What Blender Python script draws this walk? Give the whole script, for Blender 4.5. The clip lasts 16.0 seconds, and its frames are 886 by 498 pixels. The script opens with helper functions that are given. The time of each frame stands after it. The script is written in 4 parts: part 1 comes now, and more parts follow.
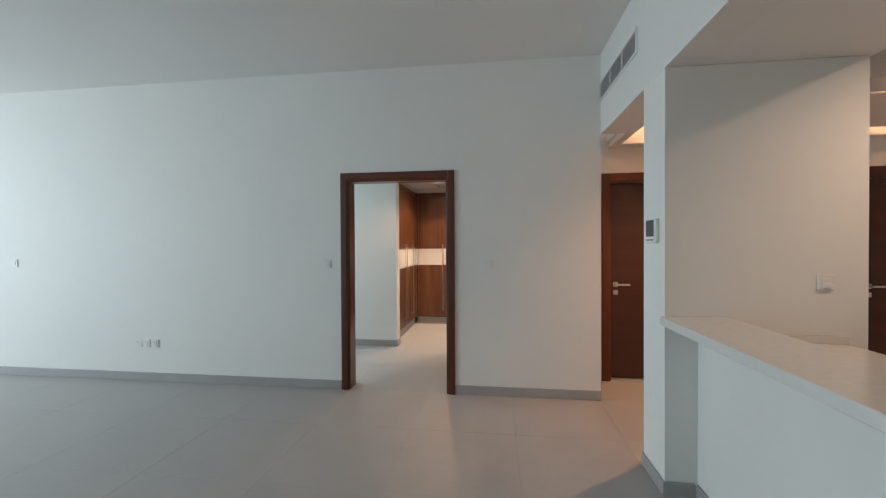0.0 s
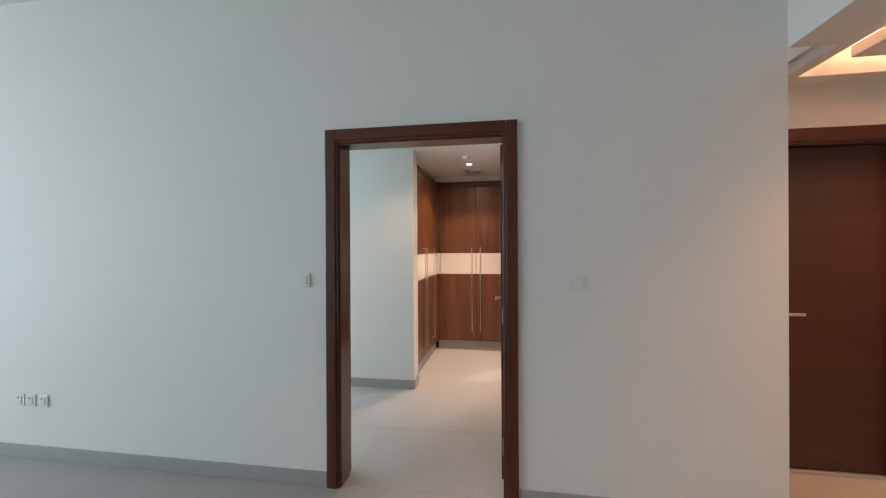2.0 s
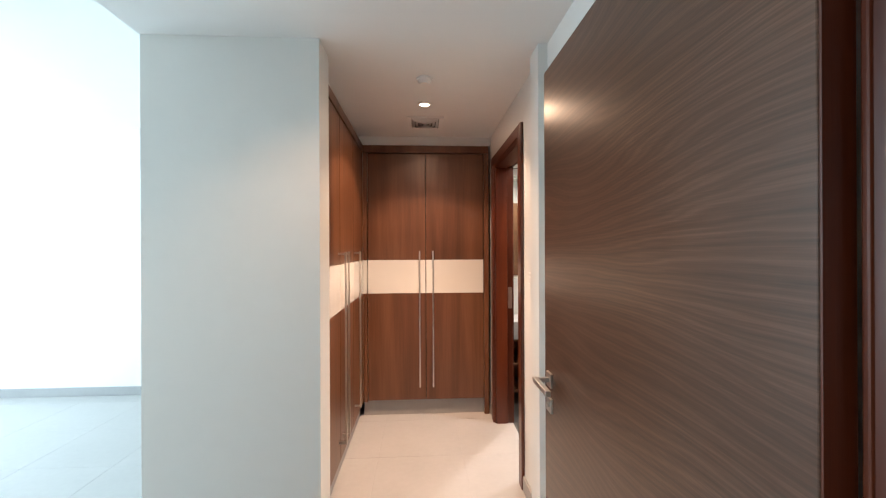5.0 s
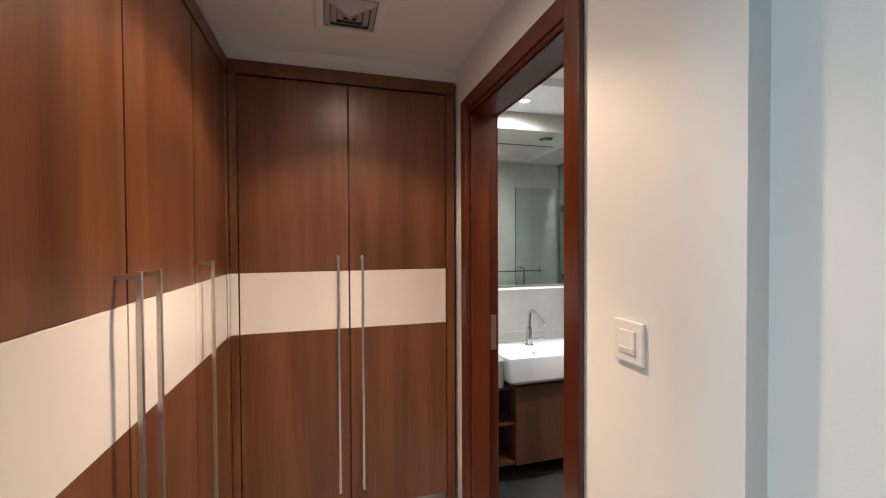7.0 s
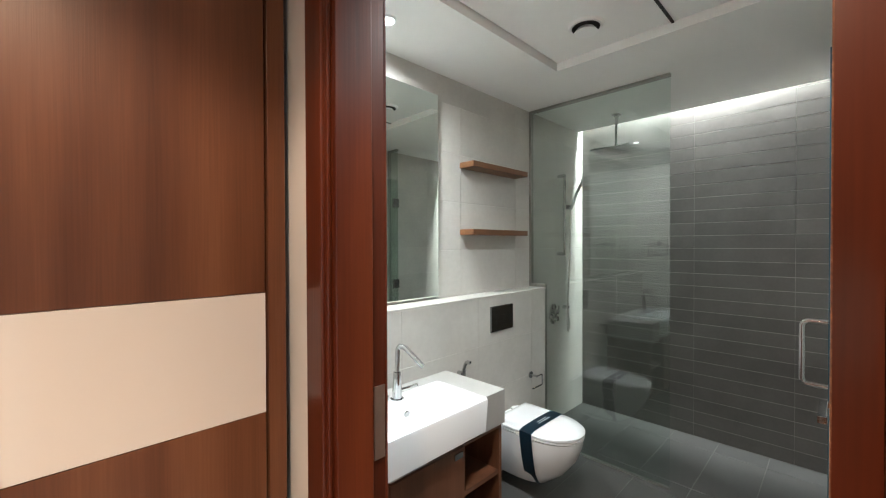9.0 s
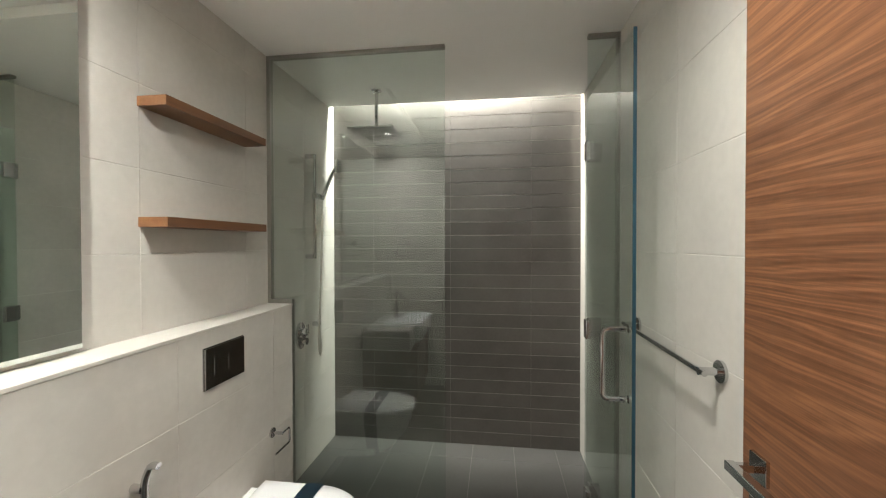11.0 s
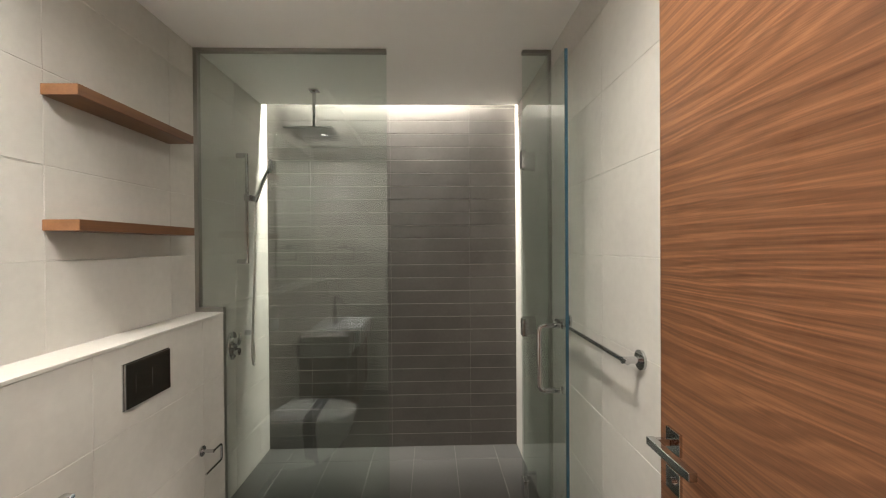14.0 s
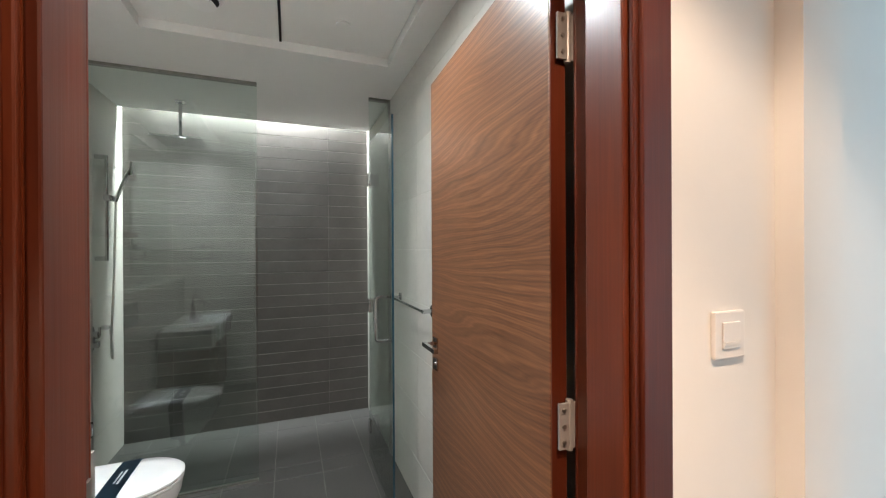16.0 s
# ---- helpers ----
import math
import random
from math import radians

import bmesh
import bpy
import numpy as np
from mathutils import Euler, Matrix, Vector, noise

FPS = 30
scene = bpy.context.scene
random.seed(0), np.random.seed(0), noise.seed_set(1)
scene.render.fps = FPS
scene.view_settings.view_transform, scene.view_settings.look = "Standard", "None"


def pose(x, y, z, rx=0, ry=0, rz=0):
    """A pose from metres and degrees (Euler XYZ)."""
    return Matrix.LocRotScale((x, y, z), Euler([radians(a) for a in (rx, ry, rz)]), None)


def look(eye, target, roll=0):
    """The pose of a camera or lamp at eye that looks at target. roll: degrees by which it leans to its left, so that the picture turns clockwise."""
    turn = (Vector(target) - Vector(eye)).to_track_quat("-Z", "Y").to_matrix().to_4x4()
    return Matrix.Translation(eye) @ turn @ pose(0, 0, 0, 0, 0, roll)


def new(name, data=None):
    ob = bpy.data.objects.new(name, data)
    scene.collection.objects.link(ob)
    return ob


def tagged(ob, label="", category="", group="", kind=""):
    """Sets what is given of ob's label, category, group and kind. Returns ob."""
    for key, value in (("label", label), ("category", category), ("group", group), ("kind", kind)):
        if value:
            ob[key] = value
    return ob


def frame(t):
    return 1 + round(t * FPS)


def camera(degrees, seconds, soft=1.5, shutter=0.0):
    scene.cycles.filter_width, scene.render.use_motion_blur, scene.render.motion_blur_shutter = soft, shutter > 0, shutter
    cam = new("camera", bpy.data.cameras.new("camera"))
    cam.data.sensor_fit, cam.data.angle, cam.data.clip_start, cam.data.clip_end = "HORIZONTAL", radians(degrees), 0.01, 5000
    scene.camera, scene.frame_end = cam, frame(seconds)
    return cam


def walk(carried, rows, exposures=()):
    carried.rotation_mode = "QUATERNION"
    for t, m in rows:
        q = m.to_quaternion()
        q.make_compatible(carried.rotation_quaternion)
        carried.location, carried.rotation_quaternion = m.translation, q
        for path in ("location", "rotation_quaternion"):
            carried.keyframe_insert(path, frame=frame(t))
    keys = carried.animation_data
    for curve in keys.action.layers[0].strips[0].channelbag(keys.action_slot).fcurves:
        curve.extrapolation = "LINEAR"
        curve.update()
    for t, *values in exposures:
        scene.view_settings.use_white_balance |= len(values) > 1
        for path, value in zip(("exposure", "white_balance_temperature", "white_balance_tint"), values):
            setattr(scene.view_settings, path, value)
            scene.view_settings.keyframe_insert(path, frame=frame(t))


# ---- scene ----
PATH = [
    (0, (1.532, -3.809, 1.452), (1.271, -1.826, 1.43), -0.3),
    (0.5, (1.458, -3.436, 1.44), (1.17, -1.457, 1.427), -0.3),
    (1, (1.335, -3.031, 1.433), (1.023, -1.055, 1.43), -0.3),
    (1.5, (1.216, -2.649, 1.445), (0.896, -0.675, 1.44), -0.3),
    (2, (1.087, -2.268, 1.451), (0.766, -0.294, 1.447), -0.3),
    (2.5, (0.925, -1.916, 1.458), (0.643, 0.064, 1.455), -0.2),
    (3, (0.809, -1.515, 1.446), (0.577, 0.472, 1.443), -0.1),
    (3.5, (0.694, -1.179, 1.45), (0.557, 0.816, 1.451), -0.2),
    (4, (0.615, -0.89, 1.462), (0.588, 1.11, 1.464), -0.2),
    (6.5, (0.602, 0.926, 1.505), (0.979, 2.89, 1.489), -0.3),
    (7, (0.558, 1.245, 1.523), (1.105, 3.168, 1.489), -0.3),
    (7.5, (0.582, 1.584, 1.519), (1.279, 3.458, 1.485), -0.6),
    (8, (0.654, 1.867, 1.489), (1.513, 3.673, 1.474), -0.1),
    (8.5, (0.699, 2.102, 1.499), (1.823, 3.756, 1.476), -0.1),
    (9, (0.787, 2.322, 1.497), (2.197, 3.74, 1.475), -0.2),
    (9.5, (0.897, 2.506, 1.478), (2.562, 3.613, 1.467), -0.3),
    (10, (1.048, 2.638, 1.5), (2.893, 3.409, 1.481), -0.2),
    (12.5, (1.721, 2.846, 1.493), (3.721, 2.829, 1.473), -0.4),
    (13, (1.677, 2.851, 1.497), (3.677, 2.826, 1.478), -0.4),
    (13.5, (1.546, 2.836, 1.497), (3.545, 2.804, 1.482), -0.3),
    (14, (1.375, 2.818, 1.501), (3.374, 2.763, 1.487), -0.4),
    (14.5, (1.2, 2.821, 1.488), (3.197, 2.709, 1.479), -0.3),
    (15, (1.009, 2.826, 1.488), (2.995, 2.594, 1.477), -0.3),
    (15.5, (0.813, 2.861, 1.487), (2.764, 2.421, 1.473), -0.3),
    (16, (0.68, 2.86, 1.469), (2.544, 2.137, 1.466), -0.3),
]
cam = camera(96.5, 16.0, soft=1.2)
walk(cam, [(t, look(eye, target, roll)) for t, eye, target, roll in PATH],
     [(0, -0.1, 6380, 10), (2, 0.0, 6380, 12), (3.5, 0.35, 6380, 13), (4.2, 0.42, 6380, 13), (6.5, -0.08, 5950, 8), (8, 0.08, 5450, 3), (9.5, 0.25, 5750, 3), (12.5, 0.2, 6500, 10), (14.5, 0.22, 6500, 10), (15.4, 0.5, 6200, 10), (16, 0.18, 5650, 5)])
# ---- light ----
world = bpy.data.worlds.new("sky")
scene.world = world
world.use_nodes = True
wn = world.node_tree.nodes
sky = wn.new("ShaderNodeTexSky")
sky.sky_type = "NISHITA"
sky.sun_disc = False
sky.sun_elevation, sky.sun_rotation = radians(55), radians(90)
world.node_tree.links.new(sky.outputs[0], wn["Background"].inputs[0])
wn["Background"].inputs[1].default_value = 0.1
sun = new("sun", bpy.data.lights.new("sun", "SUN"))
sun.data.energy, sun.data.angle, sun.data.color = 2.0, radians(0.5), (1.0, 0.95, 0.88)
sun.matrix_world = look((20, 0, 28), (0, 0, 0))


def area_lamp(name, eye, target, w, h, watts, color, shape="RECTANGLE"):
    d = bpy.data.lights.new(name, "AREA")
    d.shape, d.size, d.size_y, d.energy, d.color = shape, w, h, watts, color
    ob = new(name, d)
    ob.matrix_world = look(eye, target)
    return ob


def spot_lamp(name, eye, watts, color, angle=110, blend=0.7):
    d = bpy.data.lights.new(name, "SPOT")
    d.energy, d.color, d.spot_size, d.spot_blend, d.shadow_soft_size = watts, color, radians(angle), blend, 0.03
    ob = new(name, d)
    ob.matrix_world = look(eye, (eye[0], eye[1] + 0.001, 0))
    return ob


DAY = (0.775, 0.925, 1.0)
DAY_BED = (0.66, 0.89, 1.0)
HALL = (1.0, 0.52, 0.28)
WARM = (1.0, 0.655, 0.42)
COOL = (1.0, 0.95, 0.87)


def strip_lamp(p, sx, sy, watts, color, up=False):
    d = bpy.data.lights.new("cove_strip", "AREA")
    d.shape, d.size, d.size_y, d.energy, d.color = "RECTANGLE", sx, sy, watts, color
    new("cove_strip", d).matrix_world = pose(*p, 180 if up else 0, 0, 0)


area_lamp("window_daylight", (-7.35, -3.6, 1.6), (0, -4.5, 1.5), 5.0, 2.7, 258, DAY)
area_lamp("window_daylight", (-4.35, 2.3, 1.5), (0, 2.3, 1.4), 2.5, 2.4, 145, DAY_BED)
spot_lamp("downlight_beam", (0.253, 1.114, 2.455), 20, WARM, 125)
spot_lamp("downlight_beam", (0.635, 2.538, 2.455), 52, WARM, 122, 0.35)
spot_lamp("downlight_core", (0.635, 2.538, 2.455), 172, WARM, 80, 0.9)
spot_lamp("downlight_spill", (0.635, 2.538, 2.455), 18, WARM, 172)
spot_lamp("downlight_beam", (1.89, 3.79, 2.51), 60, COOL, 106)
spot_lamp("downlight_spill", (1.89, 3.79, 2.51), 72, COOL, 172)
spot_lamp("downlight_beam", (2.02, 2.79, 2.555), 42, COOL, 120)
spot_lamp("downlight_spill", (2.02, 2.79, 2.555), 56, COOL, 172)
strip_lamp((4.285, 3.11, 2.86), 0.06, 1.36, 138, (1.0, 0.95, 0.86))
strip_lamp((3.12, -0.2, 2.585), 0.04, 0.8, 9, HALL, True)
strip_lamp((4.65, 0.15, 2.585), 3.2, 0.04, 22, HALL, True)
strip_lamp((4.65, -0.56, 2.585), 3.2, 0.04, 22, HALL, True)
spot_lamp("downlight_beam", (3.5, -0.3, 2.49), 150, HALL, 130)
spot_lamp("downlight_beam", (4.15, -2.3, 2.725), 72, (1.0, 0.68, 0.46), 165)

# ---- materials ----


def material(name, base, rough=0.5, metal=0.0, vary=0.0, vscale=4.0, bump=0.0, bscale=60.0, coat=0.0, spec=0.5, piece=0.0):
    m = bpy.data.materials.new(name)
    m.use_nodes = True
    nt = m.node_tree
    b = nt.nodes["Principled BSDF"]
    b.inputs["Base Color"].default_value = (*base, 1)
    b.inputs["Roughness"].default_value = rough
    b.inputs["Metallic"].default_value = metal
    b.inputs["Coat Weight"].default_value = coat
    b.inputs["Specular IOR Level"].default_value = spec
    geo = nt.nodes.new("ShaderNodeNewGeometry")
    if vary or piece:
        n1 = nt.nodes.new("ShaderNodeTexNoise")
        n1.inputs["Scale"].default_value, n1.inputs["Detail"].default_value = vscale, 5
        nt.links.new(geo.outputs["Position"], n1.inputs["Vector"])
        n2 = nt.nodes.new("ShaderNodeTexNoise")
        n2.inputs["Scale"].default_value, n2.inputs["Detail"].default_value = vscale * 9, 3
        nt.links.new(geo.outputs["Position"], n2.inputs["Vector"])
        ad = nt.nodes.new("ShaderNodeMath")
        ad.operation = "MULTIPLY_ADD"
        ad.inputs[1].default_value = 0.4
        nt.links.new(n2.outputs[0], ad.inputs[0])
        nt.links.new(n1.outputs[0], ad.inputs[2])
        mr = nt.nodes.new("ShaderNodeMapRange")
        mr.inputs[1].default_value, mr.inputs[2].default_value = 0.45, 0.95
        mr.inputs[3].default_value, mr.inputs[4].default_value = 1 - vary, 1 + vary
        nt.links.new(ad.outputs[0], mr.inputs[0])
        fac = mr.outputs[0]
        if piece:
            oi = nt.nodes.new("ShaderNodeObjectInfo")
            pr = nt.nodes.new("ShaderNodeMapRange")
            pr.inputs[3].default_value, pr.inputs[4].default_value = 1 - piece, 1 + piece
            nt.links.new(oi.outputs["Random"], pr.inputs[0])
            mu = nt.nodes.new("ShaderNodeMath")
            mu.operation = "MULTIPLY"
            nt.links.new(fac, mu.inputs[0])
            nt.links.new(pr.outputs[0], mu.inputs[1])
            fac = mu.outputs[0]
        vm = nt.nodes.new("ShaderNodeVectorMath")
        vm.operation = "SCALE"
        vm.inputs[0].default_value = base
        nt.links.new(fac, vm.inputs["Scale"])
        nt.links.new(vm.outputs[0], b.inputs["Base Color"])
        rr = nt.nodes.new("ShaderNodeMapRange")
        rr.inputs[1].default_value, rr.inputs[2].default_value = 0.3, 0.7
        rr.inputs[3].default_value, rr.inputs[4].default_value = max(0.02, rough - 0.06), min(1, rough + 0.06)
        nt.links.new(n1.outputs[0], rr.inputs[0])
        nt.links.new(rr.outputs[0], b.inputs["Roughness"])
    if bump:
        n3 = nt.nodes.new("ShaderNodeTexNoise")
        n3.inputs["Scale"].default_value, n3.inputs["Detail"].default_value = bscale, 4
        nt.links.new(geo.outputs["Position"], n3.inputs["Vector"])
        bp = nt.nodes.new("ShaderNodeBump")
        bp.inputs["Strength"].default_value, bp.inputs["Distance"].default_value = bump, 0.004
        nt.links.new(n3.outputs[0], bp.inputs["Height"])
        nt.links.new(bp.outputs[0], b.inputs["Normal"])
    return m


def wood(name, dark, mid, light, along, rough=0.35, coat=0.0, figure=1.0, fine=1.0):
    """Veneer whose grain runs along the axis named; figure: how far it waves."""
    m = bpy.data.materials.new(name)
    m.use_nodes = True
    nt = m.node_tree
    b = nt.nodes["Principled BSDF"]
    geo = nt.nodes.new("ShaderNodeNewGeometry")
    oi = nt.nodes.new("ShaderNodeObjectInfo")
    off = nt.nodes.new("ShaderNodeVectorMath")
    off.operation = "MULTIPLY_ADD"
    off.inputs[1].default_value = (7.0, 7.0, 7.0)
    comb = nt.nodes.new("ShaderNodeCombineXYZ")
    for k in range(3):
        nt.links.new(oi.outputs["Random"], comb.inputs[k])
    nt.links.new(comb.outputs[0], off.inputs[0])
    nt.links.new(geo.outputs["Position"], off.inputs[2])

    def stretched(s_long, s_cross):
        mp = nt.nodes.new("ShaderNodeMapping")
        mp.inputs["Scale"].default_value = [s_long if a == along else s_cross for a in "xyz"]
        nt.links.new(off.outputs[0], mp.inputs["Vector"])
        return mp

    n1 = nt.nodes.new("ShaderNodeTexNoise")
    n1.inputs["Scale"].default_value, n1.inputs["Detail"].default_value = 1.0, (2.5 if figure > 1 else 6)
    n1.inputs["Distortion"].default_value = 0.5 * figure
    nt.links.new(stretched(1.5 if figure > 1 else 0.55, 7 * fine).outputs[0], n1.inputs["Vector"])
    ring = nt.nodes.new("ShaderNodeMath")
    ring.operation = "MULTIPLY"
    ring.inputs[1].default_value = 8.0 if figure > 1 else 3.0
    nt.links.new(n1.outputs[0], ring.inputs[0])
    fr = nt.nodes.new("ShaderNodeMath")
    fr.operation = "PINGPONG"
    fr.inputs[1].default_value = 1.0
    nt.links.new(ring.outputs[0], fr.inputs[0])
    n2 = nt.nodes.new("ShaderNodeTexNoise")
    n2.inputs["Scale"].default_value, n2.inputs["Detail"].default_value = 1.0, 4
    nt.links.new(stretched(4, 160 * fine).outputs[0], n2.inputs["Vector"])
    mixer = nt.nodes.new("ShaderNodeMix")
    mixer.inputs[0].default_value = 0.42
    nt.links.new(fr.outputs[0], mixer.inputs[2])
    nt.links.new(n2.outputs[0], mixer.inputs[3])
    ramp = nt.nodes.new("ShaderNodeValToRGB")
    ramp.color_ramp.elements[0].position, ramp.color_ramp.elements[0].color = 0.15, (*dark, 1)
    ramp.color_ramp.elements[1].position, ramp.color_ramp.elements[1].color = 0.85, (*light, 1)
    e = ramp.color_ramp.elements.new(0.5)
    e.color = (*mid, 1)
    nt.links.new(mixer.outputs[0], ramp.inputs[0])
    nt.links.new(ramp.outputs[0], b.inputs["Base Color"])
    b.inputs["Roughness"].default_value = rough
    b.inputs["Coat Weight"].default_value = coat
    b.inputs["Coat Roughness"].default_value = 0.12
    bp = nt.nodes.new("ShaderNodeBump")
    bp.inputs["Strength"].default_value, bp.inputs["Distance"].default_value = 0.12, 0.002
    nt.links.new(n2.outputs[0], bp.inputs["Height"])
    nt.links.new(bp.outputs[0], b.inputs["Normal"])
    return m


def figured(name, dark, mid, light, along, rough=0.33, coat=0.1):
    """Crown-cut veneer: long wavy growth lines that close into eyes here and there."""
    m = bpy.data.materials.new(name)
    m.use_nodes = True
    nt = m.node_tree
    b = nt.nodes["Principled BSDF"]
    geo = nt.nodes.new("ShaderNodeNewGeometry")

    def noise(s_long, s_cross, detail):
        mp = nt.nodes.new("ShaderNodeMapping")
        mp.inputs["Scale"].default_value = (s_long, 1.0, s_cross) if along == "x" else (1.0, s_long, s_cross)
        n = nt.nodes.new("ShaderNodeTexNoise")
        n.inputs["Scale"].default_value, n.inputs["Detail"].default_value = 1.0, detail
        nt.links.new(geo.outputs["Position"], mp.inputs["Vector"])
        nt.links.new(mp.outputs[0], n.inputs["Vector"])
        return n.outputs[0]

    def calc(op, a, c, d=None):
        n = nt.nodes.new("ShaderNodeMath")
        n.operation = op
        for k, v in enumerate((a, c, d)):
            if isinstance(v, (int, float)):
                n.inputs[k].default_value = v
            elif v is not None:
                nt.links.new(v, n.inputs[k])
        return n.outputs[0]

    xyz = nt.nodes.new("ShaderNodeSeparateXYZ")
    nt.links.new(geo.outputs["Position"], xyz.inputs[0])
    rings = calc("MULTIPLY_ADD", xyz.outputs[2], 62.0, calc("MULTIPLY", noise(0.9, 3.0, 1.0), 20.0))
    rings = calc("MULTIPLY_ADD", noise(2.2, 18.0, 3.0), 2.6, rings)
    bands = calc("PINGPONG", rings, 1.0)
    lines = calc("PINGPONG", calc("MULTIPLY", rings, 3.1), 1.0)
    pores = noise(9.0, 420.0, 3.0)
    broad = noise(1.2, 5.0, 2.0)
    tone = calc("MULTIPLY_ADD", bands, 0.20, calc("MULTIPLY", lines, 0.17))
    tone = calc("MULTIPLY_ADD", pores, 0.44, tone)
    tone = calc("MULTIPLY_ADD", broad, 0.35, calc("SUBTRACT", tone, 0.08))
    ramp = nt.nodes.new("ShaderNodeValToRGB")
    ramp.color_ramp.elements[0].position, ramp.color_ramp.elements[0].color = 0.20, (*dark, 1)
    ramp.color_ramp.elements[1].position, ramp.color_ramp.elements[1].color = 0.80, (*light, 1)
    ramp.color_ramp.elements.new(0.5).color = (*mid, 1)
    nt.links.new(tone, ramp.inputs[0])
    nt.links.new(ramp.outputs[0], b.inputs["Base Color"])
    b.inputs["Roughness"].default_value = rough
    b.inputs["Coat Weight"].default_value, b.inputs["Coat Roughness"].default_value = coat, 0.15
    bp = nt.nodes.new("ShaderNodeBump")
    bp.inputs["Strength"].default_value, bp.inputs["Distance"].default_value = 0.10, 0.002
    nt.links.new(pores, bp.inputs["Height"])
    nt.links.new(bp.outputs[0], b.inputs["Normal"])
    return m


def glowing(name, color, strength):
    m = material(name, color, 0.4)
    b = m.node_tree.nodes["Principled BSDF"]
    b.inputs["Emission Color"].default_value = (*color, 1)
    b.inputs["Emission Strength"].default_value = strength
    return m


PAINT = material("white_wall_paint", (0.78, 0.77, 0.74), 0.62, vary=0.02, vscale=1.5, bump=0.06, bscale=220)
CEIL = material("white_ceiling_paint", (0.80, 0.79, 0.77), 0.75, vary=0.015, vscale=1.2, bump=0.04, bscale=200)
PORCELAIN = material("grey_porcelain_tile", (0.42, 0.404, 0.393), 0.37, vary=0.06, vscale=3, bump=0.03, bscale=120, piece=0.018)
GROUT = material("grey_grout", (0.41, 0.394, 0.383), 0.9, vary=0.1, vscale=20)
SKIRT = material("grey_porcelain_skirting", (0.36, 0.35, 0.345), 0.4, vary=0.05, vscale=6)
WALLTILE = material("beige_grey_wall_tile", (0.50, 0.475, 0.435), 0.38, vary=0.09, vscale=3.5, bump=0.008, bscale=60, piece=0.02)
WALLGROUT = material("beige_grout", (0.55, 0.53, 0.49), 0.9, vary=0.08, vscale=18)
DARKTILE = material("dark_grey_plank_tile", (0.080, 0.073, 0.066), 0.40, vary=0.16, vscale=5, bump=0.02, bscale=50, piece=0.09)
PALEGROUT = material("pale_grout", (0.25, 0.235, 0.215), 0.9, vary=0.12, vscale=14)
FLOORTILE = material("dark_grey_floor_tile", (0.062, 0.060, 0.056), 0.42, vary=0.16, vscale=5, bump=0.05, bscale=80, piece=0.05)
FLOORGROUT = material("floor_grout", (0.17, 0.165, 0.155), 0.9, vary=0.1, vscale=15)
CASING = wood("mahogany_casing", (0.050, 0.009, 0.003), (0.088, 0.017, 0.005), (0.130, 0.028, 0.008), "z", 0.32, 0.15, 0.8, 1.0)
CASINGH = wood("mahogany_casing_across", (0.050, 0.009, 0.003), (0.088, 0.017, 0.005), (0.130, 0.028, 0.008), "y", 0.32, 0.15, 0.8, 1.0)
CASINGX = wood("mahogany_casing_along", (0.050, 0.009, 0.003), (0.088, 0.017, 0.005), (0.130, 0.028, 0.008), "x", 0.32, 0.15, 0.8, 1.0)
WARDROBE = wood("walnut_laminate", (0.082, 0.030, 0.013), (0.130, 0.050, 0.022), (0.185, 0.078, 0.036), "z", 0.34, 0.0, 0.8, 1.5)
# Y copy, for the bedroom leaf, is toned well darker than the X copy.
WALNUTY = figured("darker_figured_walnut_veneer_y", (0.040, 0.018, 0.010), (0.080, 0.036, 0.020), (0.135, 0.066, 0.040), "y", 0.30)
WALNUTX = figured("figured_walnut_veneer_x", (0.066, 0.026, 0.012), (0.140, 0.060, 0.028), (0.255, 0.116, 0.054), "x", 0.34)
HALLWOOD = wood("hall_door_veneer", (0.042, 0.011, 0.005), (0.051, 0.014, 0.006), (0.062, 0.018, 0.007), "x", 0.4, 0.0, 0.5, 1.5)
SHELFWOOD = wood("shelf_oak", (0.10, 0.043, 0.018), (0.155, 0.068, 0.028), (0.21, 0.10, 0.042), "x", 0.4, 0.0, 0.8, 1.0)
VANITY = wood("vanity_walnut", (0.075, 0.032, 0.016), (0.12, 0.05, 0.025), (0.17, 0.075, 0.038), "z", 0.4, 0.0, 0.8, 1.2)
# Wardrobe body coloured near black to stand for shade in the door seams.
SEAM_SHADE = material("seam_shaded_carcass_board", (0.03, 0.014, 0.008), 0.6, vary=0.1, vscale=20)
CREAM = material("cream_gloss_laminate", (0.73, 0.69, 0.645), 0.18, vary=0.01, vscale=2)
STEEL = material("brushed_steel", (0.62, 0.58, 0.54), 0.34, 1.0, vary=0.04, vscale=60)
HINGE = material("satin_nickel_hinge", (0.42, 0.41, 0.39), 0.45, 0.55, vary=0.05, vscale=50)
CHROME = material("polished_chrome", (0.58, 0.585, 0.59), 0.07, 1.0)
CERAMIC = material("white_ceramic", (0.82, 0.83, 0.84), 0.10, coat=0.4)
PLASTIC = material("white_plastic", (0.78, 0.77, 0.75), 0.35, bump=0.01)
DARKGLASS = material("dark_chrome_flush_plate", (0.26, 0.255, 0.25), 0.06, 1.0)
BLACK = material("dark_gap", (0.012, 0.011, 0.010), 0.8)
QUARTZ = material("white_quartz", (0.72, 0.70, 0.67), 0.16, vary=0.03, vscale=30)
STONE = material("grey_stone_top", (0.36, 0.35, 0.33), 0.35, vary=0.05, vscale=8)
ALU = material("satin_aluminium", (0.34, 0.33, 0.30), 0.42, 1.0, vary=0.04, vscale=30)
